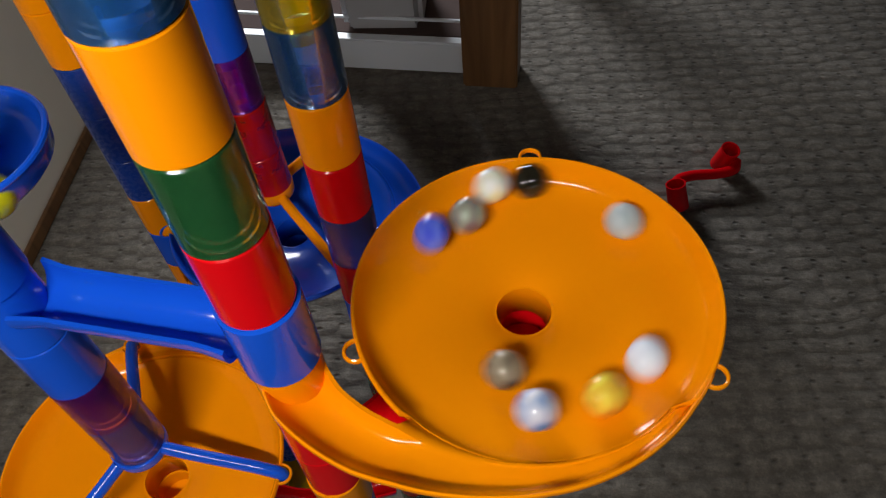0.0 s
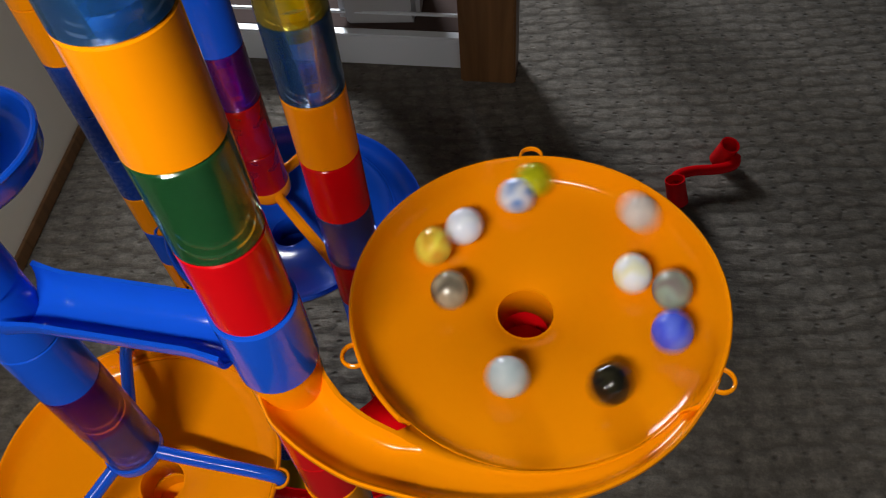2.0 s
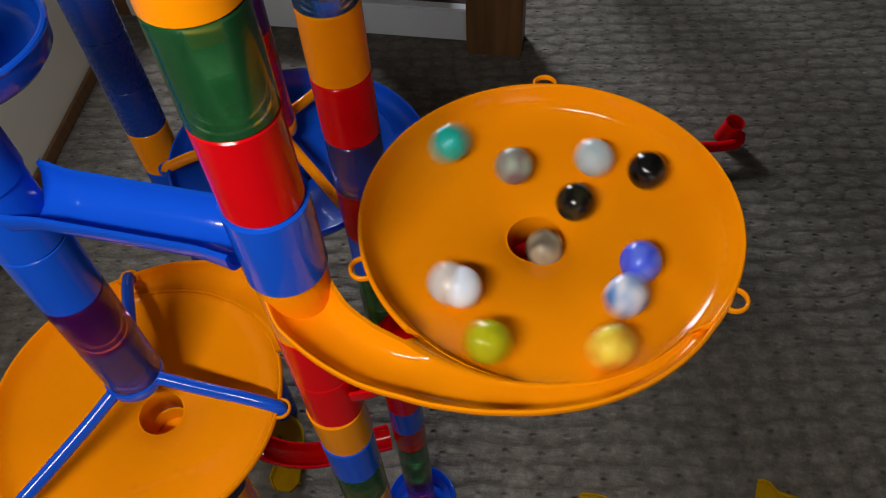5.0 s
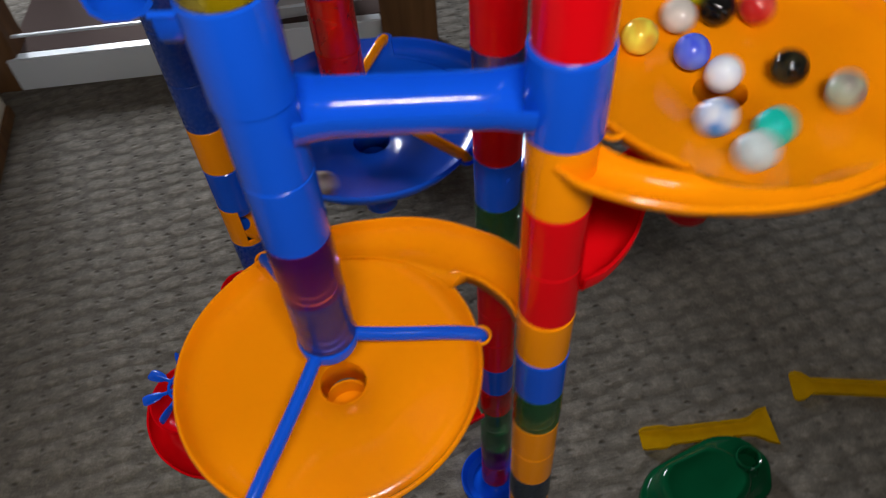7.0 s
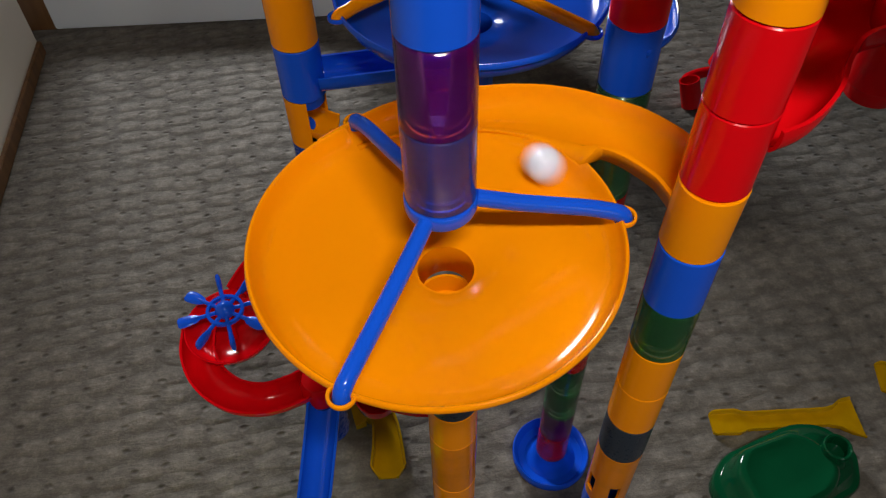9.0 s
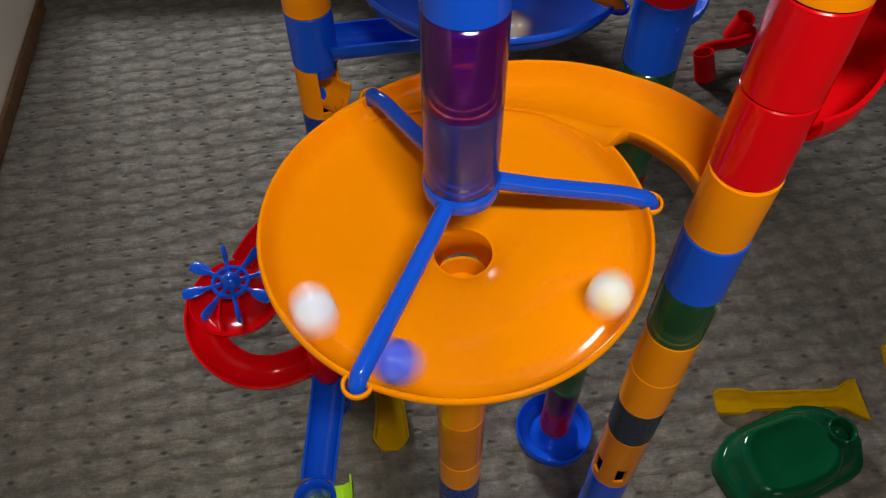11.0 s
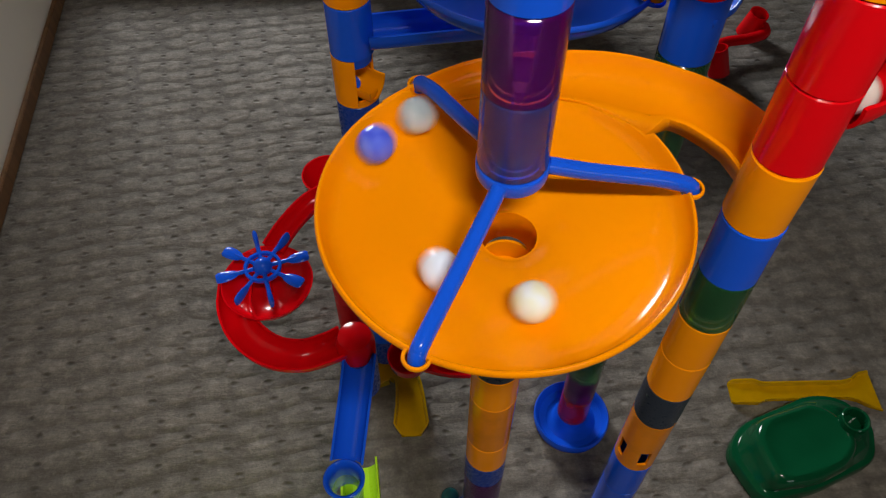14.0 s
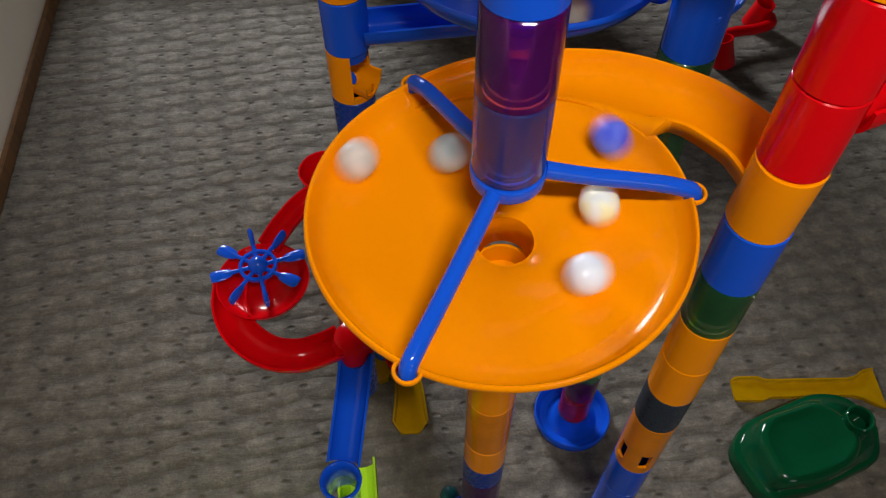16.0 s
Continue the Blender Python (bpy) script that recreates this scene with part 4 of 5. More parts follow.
def feed(t0, wait):
    """Out of tower C along the blue channel into tower 1."""
    return [
        (0.0, 0, *TC, wait), (t0, 0, *TC, 0.5770), (t0 + 0.10, 0, -0.1400, 0.1561, 0.5728), (t0 + 0.22, 0, -0.1150, 0.1535, 0.5711),
        (t0 + 0.42, 0, -0.0780, 0.1497, 0.5683), (t0 + 0.52, 0, *T1, 0.5600), (t0 + 0.62, 0, *T1, 0.5430),
    ]


def motions():
    roll("A", [
        (0, 1, 0.0618, 107.2), (0.1, 1, 0.0607, 141.9), (0.2, 1, 0.0599, 170.4), (0.3, 1, 0.0596, 193.1), (0.4, 1, 0.0564, 227.3),
        (0.5, 1, 0.0526, 258.6), (0.6, 1, 0.0506, 288.7), (0.7, 1, 0.0517, 332.8), (0.8, 1, 0.0583, 365.7), (0.9, 1, 0.0618, 387.4),
        (1, 1, 0.0614, 414.8), (1.1, 1, 0.0570, 440.2), (1.2, 1, 0.0537, 461.0), (1.3, 1, 0.0495, 491.1), (1.4, 1, 0.0445, 514.4),
        (1.5, 1, 0.0378, 538.7), (1.6, 1, 0.0290, 581.3), (1.7, 1, 0.0241, 632.3), (1.8, 1, 0.0270, 674.0), (1.9, 1, 0.0357, 713.2),
        (2, 1, 0.0416, 742.0), (2.1, 1, 0.0436, 763.5), (2.2, 1, 0.0451, 793.5), (2.3, 1, 0.0439, 819.4), (2.4, 1, 0.0440, 842.1),
        (2.5, 1, 0.0414, 873.5), (2.6, 1, 0.0365, 903.1), (2.7, 1, 0.0309, 933.7), (2.8, 1, 0.0264, 981.6), (2.9, 1, 0.0277, 1029.8),
        (3, 1, 0.0334, 1064.9), (3.1, 1, 0.0407, 1096.5), (3.2, 1, 0.0437, 1118.0), (3.3, 1, 0.0429, 1135.7), (3.4, 1, 0.0398, 1162.9),
        (3.5, 1, 0.0366, 1192.3), (3.6, 1, 0.0338, 1221.2), (3.7, 1, 0.0326, 1262.2), (3.8, 1, 0.0283, 1296.4), (3.9, 1, 0.0213, 1333.2),
        (4, 1, 0.0224, 1404.2), (4.1, 1, 0.0325, 1440.5), (4.2, 1, 0.0380, 1461.4), (4.75, 1, 0.0120, 1694.6),
        *drop(4.85),
        (6.8, 2, 0.0869, 36.2), (6.9, 2, 0.0804, 55.5), (7.1, 2, 0.0614, 132.3), (7.2, 2, 0.0614, 163.9), (7.3, 2, 0.0599, 213.6),
        (7.4, 2, 0.0575, 257.6), (7.5, 2, 0.0576, 294.3), (7.6, 2, 0.0603, 349.4), (7.7, 2, 0.0601, 382.2), (8, 2, 0.0604, 486.2),
        (8.1, 2, 0.0607, 504.9), (8.3, 2, 0.0595, 577.5), (8.5, 2, 0.0574, 643.8), (8.6, 2, 0.0573, 684.0), (8.7, 2, 0.0602, 713.9),
        (8.8, 2, 0.0603, 747.7), (8.9, 2, 0.0606, 775.5), (9.1, 2, 0.0609, 830.0), (9.2, 2, 0.0610, 854.8), (11.5, 2, 0.0604, 1556.2),
        (11.6, 2, 0.0561, 1581.9), (11.7, 2, 0.0501, 1607.7), (11.8, 2, 0.0419, 1652.6), (11.9, 2, 0.0439, 1698.3), (12, 2, 0.0504, 1729.3),
        (12.1, 2, 0.0591, 1763.9), (12.2, 2, 0.0600, 1788.1), (12.3, 2, 0.0578, 1805.9), (12.4, 2, 0.0516, 1845.6), (12.6, 2, 0.0462, 1921.1),
        (12.7, 2, 0.0509, 1961.0), (12.8, 2, 0.0521, 1988.7), (12.9, 2, 0.0492, 2012.2), (13, 2, 0.0449, 2049.4), (13.1, 2, 0.0428, 2086.8),
        (13.2, 2, 0.0411, 2123.4), (13.3, 2, 0.0469, 2173.3), (13.4, 2, 0.0544, 2207.6), (13.6, 2, 0.0511, 2261.5), (13.7, 2, 0.0421, 2293.5),
        (13.8, 2, 0.0360, 2328.7), (13.9, 2, 0.0335, 2394.5), (14, 2, 0.0392, 2435.9), (14.1, 2, 0.0444, 2463.9), (14.2, 2, 0.0469, 2501.6),
        (14.3, 2, 0.0455, 2529.0), (14.4, 2, 0.0409, 2559.6), (14.5, 2, 0.0375, 2618.0), (14.6, 2, 0.0392, 2659.6), (14.7, 2, 0.0415, 2691.3),
        (14.8, 2, 0.0406, 2729.1), (14.9, 2, 0.0370, 2767.3), (15, 2, 0.0335, 2803.6), (15.1, 2, 0.0350, 2862.7), (15.2, 2, 0.0392, 2905.8),
        (15.4, 2, 0.0429, 2983.0), (15.5, 2, 0.0367, 3013.6), (15.6, 2, 0.0300, 3051.4), (15.7, 2, 0.0258, 3126.3), (15.8, 2, 0.0336, 3178.2),
        (15.9, 2, 0.0391, 3208.7), (16, 2, 0.0394, 3245.6),
    ])
    roll("W", [
        (0, 1, 0.0488, -30.9), (0.1, 1, 0.0541, 3.6), (0.2, 1, 0.0585, 28.9), (0.3, 1, 0.0606, 48.9), (0.4, 1, 0.0618, 75.6),
        (0.5, 1, 0.0617, 98.4), (0.6, 1, 0.0602, 117.7), (0.7, 1, 0.0565, 145.7), (0.8, 1, 0.0528, 173.7), (0.9, 1, 0.0524, 197.5),
        (1, 1, 0.0509, 228.1), (1.1, 1, 0.0489, 255.6), (1.2, 1, 0.0463, 281.6), (1.3, 1, 0.0457, 318.0), (1.4, 1, 0.0482, 347.6),
        (1.5, 1, 0.0503, 368.9), (1.6, 1, 0.0521, 394.7), (1.7, 1, 0.0516, 416.3), (1.8, 1, 0.0507, 434.7), (1.9, 1, 0.0502, 463.6),
        (2, 1, 0.0481, 488.0), (2.1, 1, 0.0467, 506.8), (2.2, 1, 0.0407, 537.1), (2.3, 1, 0.0351, 570.2), (2.4, 1, 0.0303, 601.9),
        (2.5, 1, 0.0307, 654.4), (2.6, 1, 0.0364, 689.9), (2.7, 1, 0.0397, 709.9), (2.8, 1, 0.0413, 739.9), (2.9, 1, 0.0420, 765.5),
        (3, 1, 0.0423, 787.4), (3.1, 1, 0.0406, 820.2), (3.2, 1, 0.0404, 848.4), (3.3, 1, 0.0382, 873.4), (3.4, 1, 0.0360, 905.0),
        (3.5, 1, 0.0292, 935.4), (3.6, 1, 0.0229, 969.8), (3.7, 1, 0.0247, 1028.7), (3.8, 1, 0.0316, 1065.4), (3.9, 1, 0.0362, 1087.6),
        (4, 1, 0.0434, 1119.3), (4.1, 1, 0.0480, 1141.6), (4.2, 1, 0.0485, 1157.9), (6.5, 1, 0.0337, 1577.3), (6.9, 1, 0.0082, 1668.7),
        (7, 1, 0.0089, 1549.5), (7.03, 1, 0.0041, 1509.1),
        *drop(7.06, 0.07),
        (8, 2, 0.0974, 19.0), (8.1, 2, 0.0878, 32.2), (8.4, 2, 0.0609, 135.4), (8.5, 2, 0.0614, 181.6), (8.6, 2, 0.0551, 225.5),
        (8.7, 2, 0.0525, 266.9), (8.8, 2, 0.0565, 322.8), (8.9, 2, 0.0602, 362.4), (9, 2, 0.0603, 394.7), (9.2, 2, 0.0609, 471.3),
        (11.6, 2, 0.0604, 1561.6), (11.7, 2, 0.0607, 1585.4), (11.8, 2, 0.0614, 1615.4), (11.9, 2, 0.0588, 1643.5), (12, 2, 0.0579, 1669.9),
        (12.1, 2, 0.0563, 1707.2), (12.2, 2, 0.0560, 1740.0), (12.3, 2, 0.0569, 1763.2), (12.4, 2, 0.0550, 1797.4), (12.5, 2, 0.0535, 1832.1),
        (12.7, 2, 0.0455, 1906.4), (12.8, 2, 0.0461, 1944.1), (12.9, 2, 0.0474, 1970.5), (13, 2, 0.0466, 2006.6), (13.1, 2, 0.0450, 2041.2),
        (13.2, 2, 0.0415, 2070.8), (13.3, 2, 0.0405, 2121.9), (13.4, 2, 0.0448, 2163.2), (13.5, 2, 0.0502, 2193.1), (13.7, 2, 0.0487, 2258.1),
        (13.8, 2, 0.0429, 2284.3), (13.9, 2, 0.0361, 2332.4), (14, 2, 0.0343, 2377.7), (14.1, 2, 0.0369, 2417.2), (14.2, 2, 0.0409, 2463.4),
        (14.3, 2, 0.0458, 2495.4), (14.4, 2, 0.0456, 2520.0), (14.5, 2, 0.0434, 2562.6), (14.7, 2, 0.0393, 2644.7), (14.8, 2, 0.0390, 2689.6),
        (14.9, 2, 0.0393, 2725.9), (15, 2, 0.0377, 2758.0), (15.1, 2, 0.0365, 2805.5), (15.2, 2, 0.0360, 2850.3), (15.3, 2, 0.0383, 2889.9),
        (15.4, 2, 0.0400, 2935.9), (15.6, 2, 0.0409, 2998.5), (15.7, 2, 0.0323, 3044.6), (15.8, 2, 0.0275, 3102.8), (15.9, 2, 0.0303, 3148.9),
        (16, 2, 0.0382, 3197.0),
    ])
    roll("B", [
        (0, 1, 0.0540, 143.2), (0.1, 1, 0.0495, 177.0), (0.2, 1, 0.0474, 206.3), (0.3, 1, 0.0465, 231.1), (0.4, 1, 0.0449, 266.1),
        (0.5, 1, 0.0443, 298.3), (0.6, 1, 0.0477, 324.8), (0.7, 1, 0.0536, 357.5), (0.8, 1, 0.0580, 382.8), (0.9, 1, 0.0593, 401.7),
        (1, 1, 0.0618, 430.0), (1.1, 1, 0.0618, 453.2), (1.2, 1, 0.0613, 471.9), (1.3, 1, 0.0604, 498.8), (1.4, 1, 0.0578, 523.0),
        (1.5, 1, 0.0543, 545.3), (1.6, 1, 0.0500, 578.3), (1.7, 1, 0.0469, 609.1), (1.8, 1, 0.0471, 637.9), (1.9, 1, 0.0490, 676.0),
        (2, 1, 0.0521, 706.4), (2.1, 1, 0.0537, 729.8), (2.2, 1, 0.0563, 757.3), (2.3, 1, 0.0562, 780.1), (2.4, 1, 0.0558, 800.0),
        (2.5, 1, 0.0561, 826.8), (2.6, 1, 0.0533, 850.4), (2.7, 1, 0.0504, 869.5), (2.8, 1, 0.0471, 898.9), (2.9, 1, 0.0413, 923.9),
        (3, 1, 0.0350, 951.5), (3.1, 1, 0.0322, 1002.5), (3.2, 1, 0.0379, 1042.9), (3.3, 1, 0.0455, 1067.6), (3.4, 1, 0.0538, 1091.7),
        (3.5, 1, 0.0568, 1110.9), (3.6, 1, 0.0571, 1128.6), (3.7, 1, 0.0540, 1155.5), (3.8, 1, 0.0516, 1180.7), (3.9, 1, 0.0512, 1201.2),
        (4, 1, 0.0501, 1233.3), (4.1, 1, 0.0506, 1256.8), (4.2, 1, 0.0521, 1276.2), (6.5, 1, 0.0108, 1682.1), (6.9, 1, 0.0272, 1886.7),
        (7, 1, 0.0242, 1921.2), (7.7, 1, 0.0120, 2249.3),
        *drop(7.8, 0.16),
        (9.2, 2, 0.1052, 17.7), (9.4, 2, 0.0830, 36.0), (9.8, 2, 0.0615, 150.0), (11.6, 2, 0.0568, 828.8), (11.7, 2, 0.0529, 853.5),
        (11.8, 2, 0.0454, 893.2), (11.9, 2, 0.0421, 931.6), (12, 2, 0.0451, 967.3), (12.1, 2, 0.0511, 1008.4), (12.2, 2, 0.0558, 1036.7),
        (12.3, 2, 0.0601, 1060.0), (12.4, 2, 0.0598, 1092.4), (12.5, 2, 0.0598, 1120.1), (12.8, 2, 0.0602, 1201.8), (12.9, 2, 0.0580, 1223.9),
        (13, 2, 0.0518, 1258.8), (13.1, 2, 0.0497, 1295.5), (13.2, 2, 0.0499, 1325.6), (13.3, 2, 0.0539, 1364.8), (13.4, 2, 0.0595, 1402.8),
        (13.5, 2, 0.0599, 1431.0), (13.6, 2, 0.0598, 1465.5), (13.7, 2, 0.0599, 1493.1), (13.9, 2, 0.0602, 1552.1), (14, 2, 0.0605, 1579.8),
        (14.1, 2, 0.0610, 1601.2), (14.2, 2, 0.0614, 1631.2), (14.3, 2, 0.0583, 1661.4), (14.4, 2, 0.0578, 1689.7), (14.5, 2, 0.0585, 1729.5),
        (14.6, 2, 0.0588, 1766.3), (14.7, 2, 0.0599, 1794.2), (14.8, 2, 0.0599, 1830.5), (14.9, 2, 0.0600, 1858.0), (15.1, 2, 0.0603, 1919.3),
        (15.2, 2, 0.0607, 1948.7), (15.3, 2, 0.0609, 1971.9), (15.4, 2, 0.0596, 2004.3), (15.5, 2, 0.0559, 2035.7), (15.6, 2, 0.0559, 2062.1),
        (15.7, 2, 0.0571, 2100.5), (15.8, 2, 0.0580, 2131.8), (15.9, 2, 0.0600, 2157.5), (16, 2, 0.0600, 2193.3),
    ])
    roll("S", [
        (0, 1, 0.0554, 46.6), (0.1, 1, 0.0504, 74.1), (0.2, 1, 0.0478, 101.0), (0.3, 1, 0.0473, 124.1), (0.4, 1, 0.0482, 155.9),
        (0.5, 1, 0.0472, 177.4), (0.6, 1, 0.0447, 197.2), (0.7, 1, 0.0342, 228.3), (0.8, 1, 0.0276, 273.2), (0.9, 1, 0.0305, 317.0),
        (1, 1, 0.0421, 355.1), (1.1, 1, 0.0512, 376.4), (1.2, 1, 0.0551, 390.2), (1.3, 1, 0.0547, 410.2), (1.4, 1, 0.0499, 430.4),
        (1.5, 1, 0.0448, 451.7), (1.6, 1, 0.0392, 488.4), (1.7, 1, 0.0392, 522.2), (1.8, 1, 0.0392, 547.9), (1.9, 1, 0.0374, 580.5),
        (2, 1, 0.0327, 611.1), (2.1, 1, 0.0284, 643.8), (2.2, 1, 0.0309, 696.4), (2.3, 1, 0.0381, 728.1), (2.4, 1, 0.0440, 748.0),
        (2.5, 1, 0.0481, 772.1), (2.6, 1, 0.0465, 791.0), (2.7, 1, 0.0424, 806.4), (2.8, 1, 0.0379, 836.8), (2.9, 1, 0.0344, 869.9),
        (3, 1, 0.0322, 899.8), (3.1, 1, 0.0284, 943.4), (3.2, 1, 0.0249, 988.8), (3.3, 1, 0.0279, 1027.8), (3.4, 1, 0.0359, 1069.8),
        (3.5, 1, 0.0435, 1096.5), (3.6, 1, 0.0464, 1114.0), (3.7, 1, 0.0462, 1138.4), (3.8, 1, 0.0442, 1162.0), (3.9, 1, 0.0415, 1184.1),
        (4, 1, 0.0385, 1219.3), (4.1, 1, 0.0368, 1249.9), (4.2, 1, 0.0357, 1276.2), (6.5, 1, 0.0535, 1927.4), (6.9, 1, 0.0539, 2020.8),
        (7, 1, 0.0502, 2049.7), (10.5, 1, 0.0130, 3195.3),
        *drop(10.75),
        (12.5, 2, 0.1039, 11.1), (12.6, 2, 0.0988, 18.8), (12.7, 2, 0.0876, 39.1), (13, 2, 0.0605, 141.1), (13.1, 2, 0.0614, 180.4),
        (13.2, 2, 0.0614, 216.3), (13.3, 2, 0.0583, 267.0), (13.4, 2, 0.0577, 301.9), (13.5, 2, 0.0594, 330.2), (13.6, 2, 0.0598, 361.3),
        (13.7, 2, 0.0598, 393.3), (13.8, 2, 0.0599, 414.6), (14, 2, 0.0602, 477.6), (14.1, 2, 0.0605, 499.6), (14.2, 2, 0.0567, 533.1),
        (14.3, 2, 0.0504, 565.2), (14.4, 2, 0.0452, 596.9), (14.5, 2, 0.0458, 638.5), (14.6, 2, 0.0454, 676.5), (14.7, 2, 0.0459, 708.8),
        (14.8, 2, 0.0505, 752.6), (15, 2, 0.0495, 817.7), (15.1, 2, 0.0486, 852.6), (15.2, 2, 0.0434, 885.6), (15.3, 2, 0.0397, 918.9),
        (15.4, 2, 0.0377, 970.5), (15.5, 2, 0.0404, 1014.3), (15.6, 2, 0.0454, 1045.6), (15.7, 2, 0.0496, 1083.1), (15.8, 2, 0.0484, 1115.0),
        (16, 2, 0.0388, 1191.4),
    ])
    roll("Pk", [
        (0.0, 0, *TC, 0.5900), (0.4, 0, *TC, 0.5800), (0.5, 0, -0.1430, 0.1564, 0.5730), (0.8, 0, -0.0880, 0.1506, 0.5690), (1.1, 0, -0.0800, 0.1498, 0.5684), (1.3, 0, *T1, 0.5590), (1.4, 0, *T1, 0.5420),
        (1.5, 1, 0.0910, -146.0), (1.6, 1, 0.0792, -123.4), (1.7, 1, 0.0706, -93.3), (1.8, 1, 0.0618, -57.5), (1.9, 1, 0.0618, 0.0),
        (2, 1, 0.0618, 45.5), (2.1, 1, 0.0618, 82.4), (2.2, 1, 0.0608, 132.2), (2.3, 1, 0.0598, 171.4), (2.4, 1, 0.0597, 200.0),
        (2.5, 1, 0.0539, 235.1), (2.6, 1, 0.0529, 269.4), (2.7, 1, 0.0530, 296.6), (2.8, 1, 0.0530, 336.8), (2.9, 1, 0.0571, 369.3),
        (3, 1, 0.0603, 388.6), (3.1, 1, 0.0590, 412.6), (3.2, 1, 0.0571, 437.1), (3.3, 1, 0.0544, 457.8), (3.4, 1, 0.0541, 488.3),
        (3.5, 1, 0.0538, 511.5), (3.6, 1, 0.0534, 530.4), (3.7, 1, 0.0489, 556.7), (3.8, 1, 0.0451, 582.0), (3.9, 1, 0.0418, 607.7),
        (4, 1, 0.0401, 645.8), (4.1, 1, 0.0424, 682.9), (4.2, 1, 0.0464, 708.0), (6.5, 1, 0.0457, 1372.2), (12.6, 1, 0.0130, 3476.5),
        *drop(12.8),
        (14.6, 2, 0.1017, 14.9), (14.7, 2, 0.0942, 25.5), (14.8, 2, 0.0791, 50.0), (15, 2, 0.0603, 117.3), (15.1, 2, 0.0610, 159.1),
        (15.2, 2, 0.0602, 202.0), (15.3, 2, 0.0584, 239.2), (15.4, 2, 0.0579, 289.7), (15.5, 2, 0.0596, 335.6), (15.6, 2, 0.0600, 369.8),
        (15.7, 2, 0.0600, 411.1), (15.9, 2, 0.0602, 475.2), (16, 2, 0.0605, 507.4),
    ])
    roll("K", [
        (0, 1, 0.0618, 91.4), (0.1, 1, 0.0613, 123.2), (0.2, 1, 0.0604, 148.9), (0.3, 1, 0.0598, 170.1), (0.4, 1, 0.0564, 201.4),
        (0.5, 1, 0.0506, 230.9), (0.6, 1, 0.0509, 257.8), (0.7, 1, 0.0499, 298.4), (0.8, 1, 0.0524, 333.4), (0.9, 1, 0.0556, 359.7),
        (1, 1, 0.0618, 391.9), (1.1, 1, 0.0618, 415.3), (1.2, 1, 0.0614, 436.7), (1.3, 1, 0.0596, 467.3), (1.4, 1, 0.0592, 492.6),
        (1.5, 1, 0.0586, 515.3), (1.6, 1, 0.0563, 542.9), (1.7, 1, 0.0532, 566.0), (1.8, 1, 0.0480, 588.3), (1.9, 1, 0.0416, 628.7),
        (2, 1, 0.0430, 668.3), (2.1, 1, 0.0479, 697.1), (2.2, 1, 0.0570, 726.5), (2.3, 1, 0.0614, 748.1), (2.4, 1, 0.0598, 766.8),
        (2.5, 1, 0.0570, 794.7), (2.6, 1, 0.0532, 820.2), (2.7, 1, 0.0524, 843.1), (2.8, 1, 0.0538, 872.6), (2.9, 1, 0.0548, 893.3),
        (3, 1, 0.0514, 910.8), (3.1, 1, 0.0454, 939.5), (3.2, 1, 0.0381, 967.7), (3.3, 1, 0.0357, 998.5), (3.4, 1, 0.0369, 1045.8),
        (3.5, 1, 0.0433, 1075.5), (3.6, 1, 0.0477, 1094.4), (3.7, 1, 0.0468, 1114.8), (3.8, 1, 0.0432, 1136.1), (3.9, 1, 0.0376, 1158.4),
        (4, 1, 0.0315, 1193.7), (4.1, 1, 0.0248, 1228.7), (4.2, 1, 0.0212, 1262.2), (6.5, 1, 0.0192, 1932.5), (6.9, 1, 0.0156, 2105.3),
        (7, 1, 0.0221, 2162.0), (16, 1, 0.0500, 4683.8),
    ])
    roll("M", [
        (0, 1, 0.0517, 123.2), (0.1, 1, 0.0479, 154.9), (0.2, 1, 0.0449, 184.1), (0.3, 1, 0.0421, 208.0), (0.4, 1, 0.0386, 245.7),
        (0.5, 1, 0.0342, 281.4), (0.6, 1, 0.0354, 314.5), (0.7, 1, 0.0382, 358.8), (0.8, 1, 0.0421, 388.3), (0.9, 1, 0.0466, 409.8),
        (1, 1, 0.0500, 439.2), (1.1, 1, 0.0500, 461.2), (1.2, 1, 0.0490, 480.4), (1.3, 1, 0.0463, 509.9), (1.4, 1, 0.0425, 537.8),
        (1.5, 1, 0.0395, 564.9), (1.6, 1, 0.0366, 608.8), (1.7, 1, 0.0389, 646.6), (1.8, 1, 0.0437, 672.5), (1.9, 1, 0.0500, 706.2),
        (2, 1, 0.0531, 727.0), (2.1, 1, 0.0544, 747.2), (2.2, 1, 0.0538, 775.0), (2.3, 1, 0.0543, 797.1), (2.4, 1, 0.0536, 818.0),
        (2.5, 1, 0.0542, 844.6), (2.6, 1, 0.0487, 869.3), (2.7, 1, 0.0441, 890.4), (2.8, 1, 0.0386, 924.0), (2.9, 1, 0.0338, 960.9),
        (3, 1, 0.0312, 997.8), (3.1, 1, 0.0382, 1041.9), (3.2, 1, 0.0459, 1069.3), (3.3, 1, 0.0507, 1086.8), (3.4, 1, 0.0520, 1112.2),
        (3.5, 1, 0.0498, 1133.9), (3.6, 1, 0.0473, 1155.2), (3.7, 1, 0.0448, 1186.8), (3.8, 1, 0.0444, 1219.1), (3.9, 1, 0.0437, 1240.3),
        (4, 1, 0.0412, 1271.0), (4.1, 1, 0.0345, 1299.5), (4.2, 1, 0.0334, 1330.3), (6.5, 1, 0.0381, 1970.1), (6.9, 1, 0.0410, 2092.3),
        (7, 1, 0.0395, 2125.7), (16, 1, 0.0500, 4631.0),
    ])
